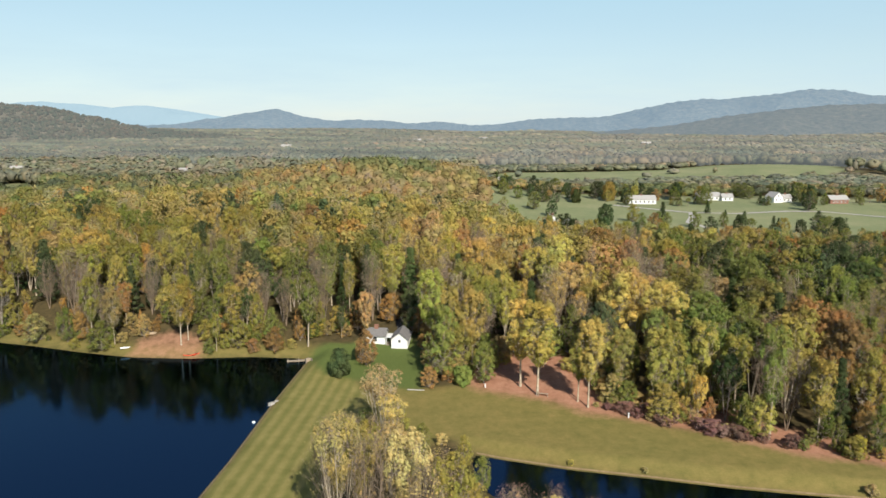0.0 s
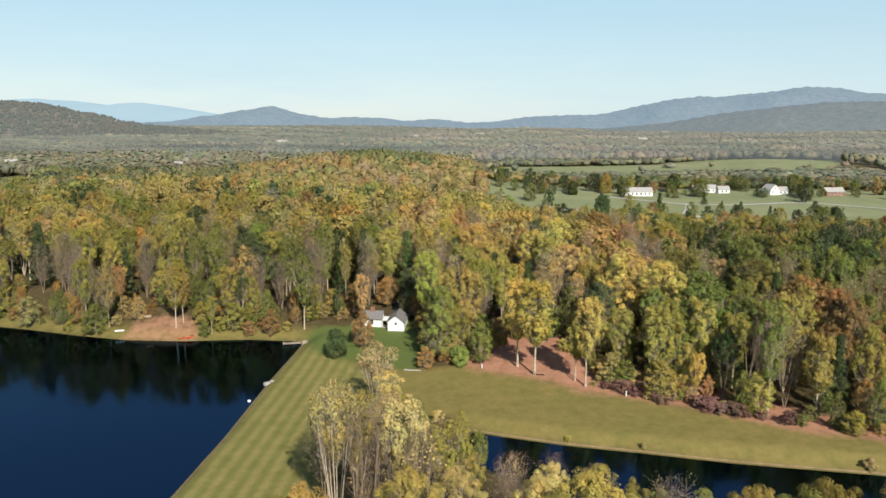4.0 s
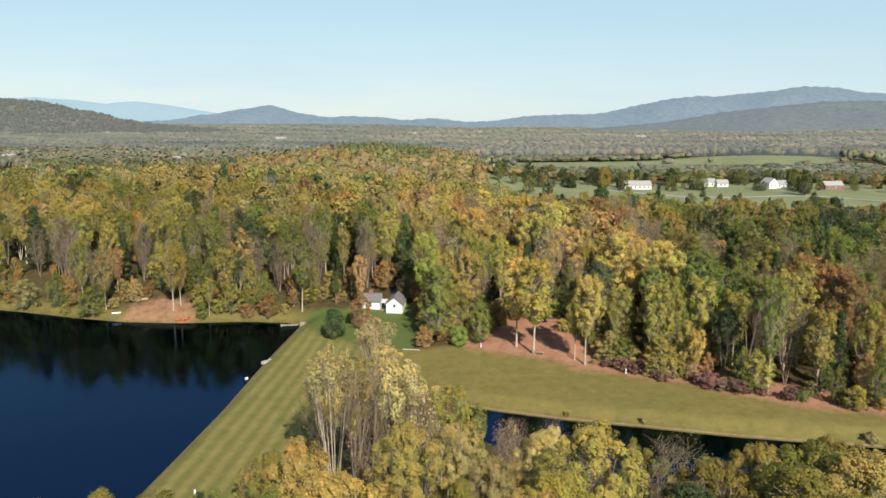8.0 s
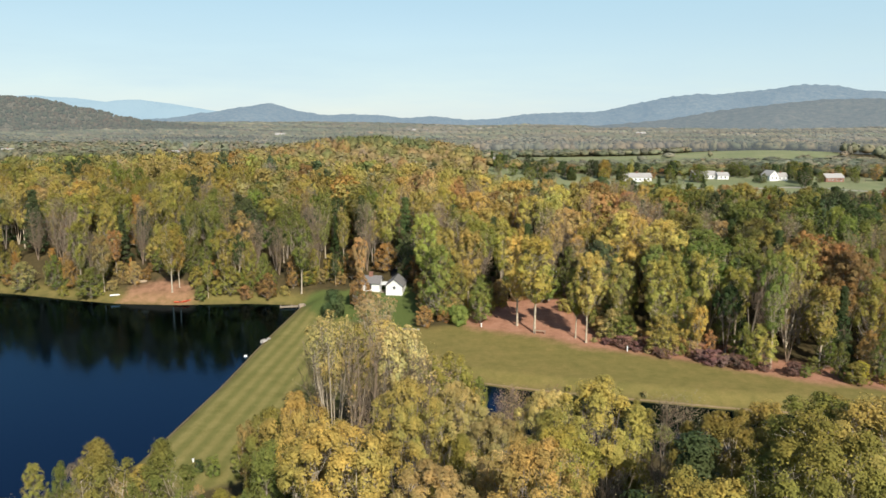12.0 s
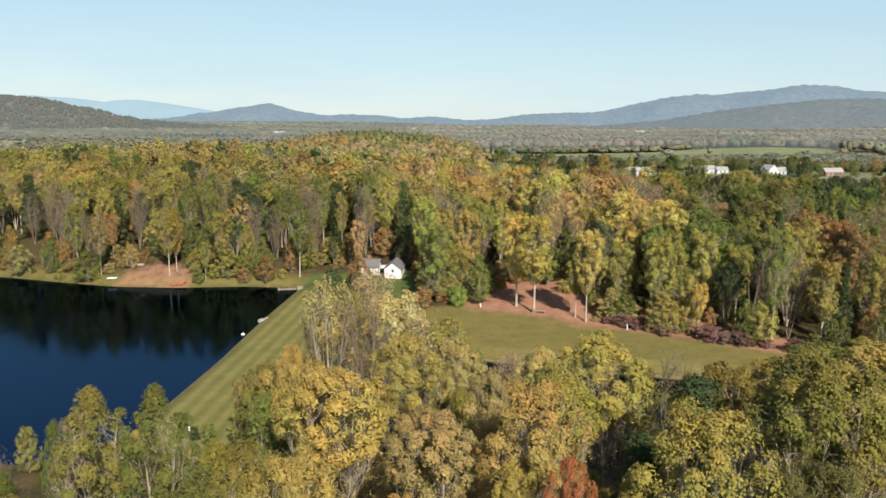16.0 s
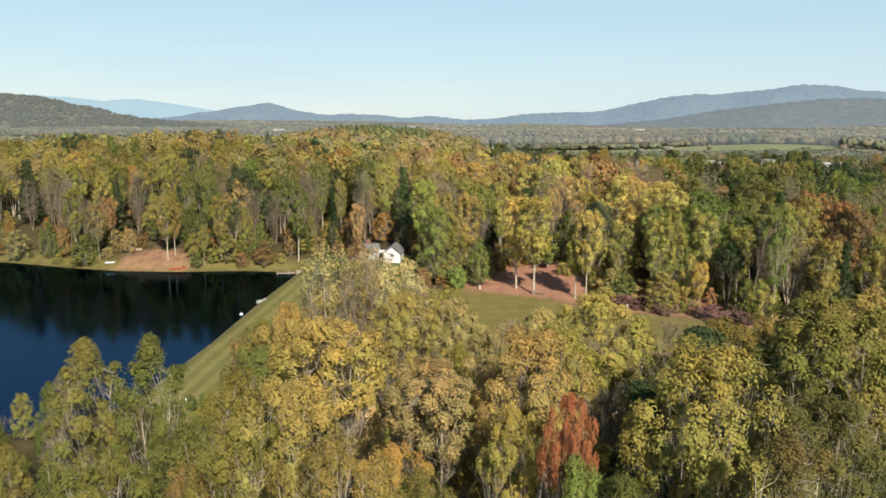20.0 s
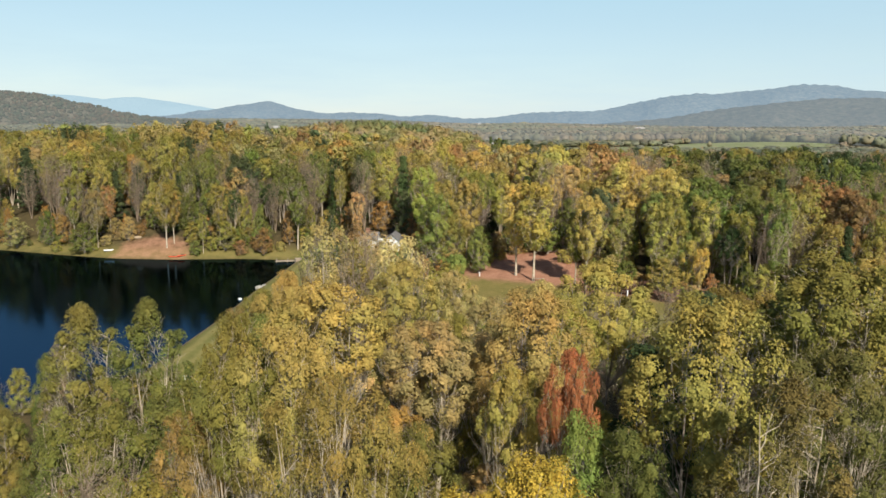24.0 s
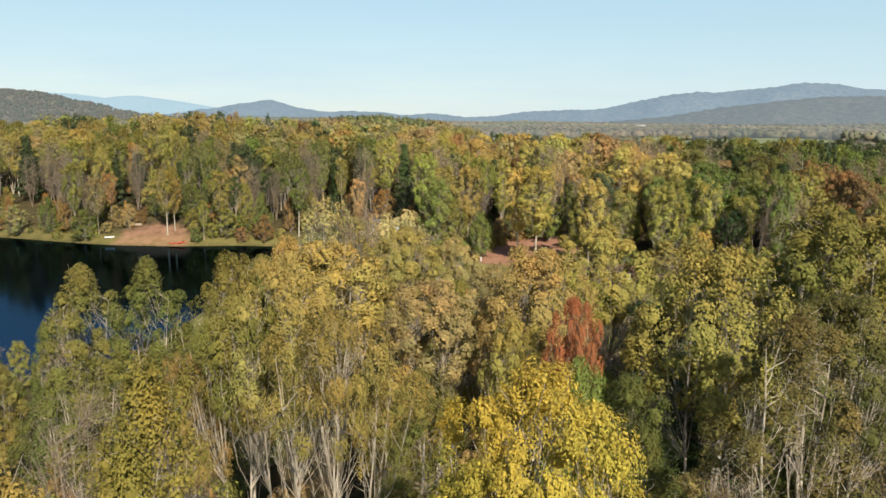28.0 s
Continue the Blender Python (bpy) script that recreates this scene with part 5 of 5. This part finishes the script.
# ---- small things along the shore ----
def lump(name, x, y, z, size, mat, label, category, seed=0, group=""):
    """A rough rounded stone or mound."""
    bm = bmesh.new()
    bmesh.ops.create_icosphere(bm, subdivisions=3, radius=1.0)
    for v in bm.verts:
        k = 1 + 0.22 * noise.noise(v.co * 1.6 + Vector((seed, 0, 0))) + 0.08 * noise.noise(v.co * 5.0)
        v.co = Vector((v.co.x * size[0] * k, v.co.y * size[1] * k, v.co.z * size[2] * k))
    me = bpy.data.meshes.new(name)
    bm.to_mesh(me)
    bm.free()
    me.materials.append(mat)
    ob = new(name, me)
    ob.location = (x, y, z)
    return tagged(ob, label, category, group)


def kayak(x, y, turn):
    z = float(land(x, y))
    ob = thing("kayak", pose(x, y, z + 0.02, 0, 0, turn), "red plastic kayak pulled up on the beach", "boat", "kayaks on the beach")
    us = np.linspace(-1, 1, 15)
    vs, fs = [], []
    for u in us:
        w, hgt = 0.36 * (1 - abs(u) ** 2.4) + 0.01, 0.30 + 0.14 * abs(u) ** 3
        for a in np.linspace(0, 2 * np.pi, 10, endpoint=False):
            vs.append((u * 1.75, math.cos(a) * w, hgt * 0.5 + 0.5 * hgt * math.sin(a) * (0.7 if math.sin(a) > 0 else 1.0)))
    for i in range(14):
        for k in range(10):
            fs.append((i * 10 + k, i * 10 + (k + 1) % 10, i * 10 + 10 + (k + 1) % 10, i * 10 + 10 + k))
    part("hull", mesh_of("hull", vs, fs, RED_PAINT, True), None, ob)
    part("seat", boxed(-0.3, 0.35, -0.2, 0.2, 0.26, 0.34, 0.03), ASPHALT, ob)
    part("backrest", boxed(-0.36, -0.3, -0.19, 0.19, 0.3, 0.58, 0.02), ASPHALT, ob)
    return ob


kayak(-79.6, 208.5, 8)
kayak(-77.6, 209.3, 55)


def landing(x, y, turn):
    """A small timber landing reaching into the lake."""
    ob = thing("landing_stage", pose(x, y, 0, 0, 0, turn), "small weathered timber landing stage at the dam end", "dock")
    for i in range(22):
        part("plank", boxed(-3.3 + 0.3 * i, -3.02 + 0.3 * i, -0.65, 0.65, 0.42, 0.47), WOOD, ob)
    for s in (-0.6, 0.6):
        part("beam", boxed(-3.3, 3.3, s - 0.06, s + 0.06, 0.26, 0.417), WOOD, ob)
    for px in (-3.0, 0.0, 3.0):
        for s in (-0.74, 0.74):
            part("post", boxed(px - 0.08, px + 0.08, s - 0.08, s + 0.08, -1.2, 0.95, 0.01), WOOD, ob)
    return ob


landing(-46.4, 205.6, 12)
wall = thing("spillway_box", pose(-43.0, 204.0, float(land(-43.0, 204.0)), 0, 0, 20), "weathered timber spillway box on the dam bank", "spillway")
for k, (a, b, c, d) in enumerate(((-0.9, -0.75, -0.9, 0.9), (0.75, 0.9, -0.9, 0.9), (-0.745, 0.745, 0.75, 0.9))):
    part("side_board", boxed(a, b, c, d, -0.6, 0.9, 0.02), WOOD, wall)

lump("rock", -45.8, 172.3, 0.2, (1.1, 0.9, 0.6), STONE, "grey boulder at the foot of the dam", "rock", 1)
lump("rock", -44.9, 173.4, 0.5, (0.7, 0.6, 0.4), STONE, "pale boulder at the foot of the dam", "rock", 2)
lump("float", -47.4, 161.5, 0.12, (0.42, 0.42, 0.3), WHITE, "white float beside the grassy dam", "buoy", 3)
lump("sand_pile", -95.2, 218.0, float(land(-95.2, 218.0)) + 0.1, (2.2, 1.4, 0.6), SAND, "pale sand pile on the beach", "sand pile", 4)

def rowboat(x, y, turn):
    ob = thing("rowboat", pose(x, y, float(land(x, y)) + 0.05, 0, 0, turn) @ Matrix.Scale(0.7, 4), "small white rowing boat drawn up under the trees", "boat")
    us = np.linspace(-1, 1, 13)
    vs, fs = [], []
    for u in us:
        w = 0.68 * (1 - max(0, u) ** 2.2) + 0.02
        prof = [(-w, 0.55), (-w * 0.85, 0.2), (-w * 0.4, 0.0), (w * 0.4, 0.0), (w * 0.85, 0.2), (w, 0.55), (w * 0.9, 0.55), (w * 0.75, 0.24), (w * 0.35, 0.06), (-w * 0.35, 0.06), (-w * 0.75, 0.24), (-w * 0.9, 0.55)]
        vs += [(u * 1.9, a, b + 0.12 * max(0, u) ** 2) for a, b in prof]
    for i in range(12):
        for k in range(12):
            fs.append((i * 12 + k, i * 12 + (k + 1) % 12, i * 12 + 12 + (k + 1) % 12, i * 12 + 12 + k))
    part("hull", mesh_of("hull", vs, fs, WHITE, True), None, ob)
    for sx in (-1.0, 0.2):
        part("thwart", boxed(sx - 0.14, sx + 0.14, -0.55, 0.55, 0.36, 0.40), WOOD, ob)
    return ob


rowboat(-100.3, 212.0, 20)


def bench(x, y, turn):
    ob = thing("picnic_bench", pose(x, y, float(land(x, y)), 0, 0, turn), "pale timber bench beside the tulip tree trunks", "bench")
    for i in range(3):
        part("seat_plank", boxed(-1.3, 1.3, -0.26 + 0.18 * i, -0.10 + 0.18 * i, 0.72, 0.77, 0.01), WOOD, ob)
    for sx in (-1.15, 1.15):
        for sy in (-0.2, 0.2):
            part("leg", boxed(sx - 0.06, sx + 0.06, sy - 0.06, sy + 0.06, -0.1, 0.72, 0.01), WOOD, ob)
    return ob


bench(21.4, 175.6, -10)


def marker(x, y, h, label):
    ob = thing("marker_post", pose(x, y, float(land(x, y)), 0, 0, 10), label, "post")
    part("shaft", boxed(-0.12, 0.12, -0.12, 0.12, -0.3, h, 0.015), WHITE, ob)
    part("cap", boxed(-0.17, 0.17, -0.17, 0.17, h, h + 0.06, 0.01), WHITE, ob)
    return ob


marker(-40.4, 107.2, 0.5, "white marker post at the near dam end")
marker(7.2, 181.6, 1.0, "white marker post at the meadow edge")
marker(40.0, 163.6, 1.2, "white marker post beside dull red shrubs")
kerb = thing("lawn_edging", pose(-10.6, 180.2, float(land(-10.6, 180.2)), 0, 0, -6), "pale stone edging at the foot of the lawn", "edging")
for i in range(8):
    part("stone", boxed(-2.2 + 0.55 * i, -1.69 + 0.55 * i, -0.15, 0.15, -0.1, 0.22, 0.03), GRAVEL, kerb)
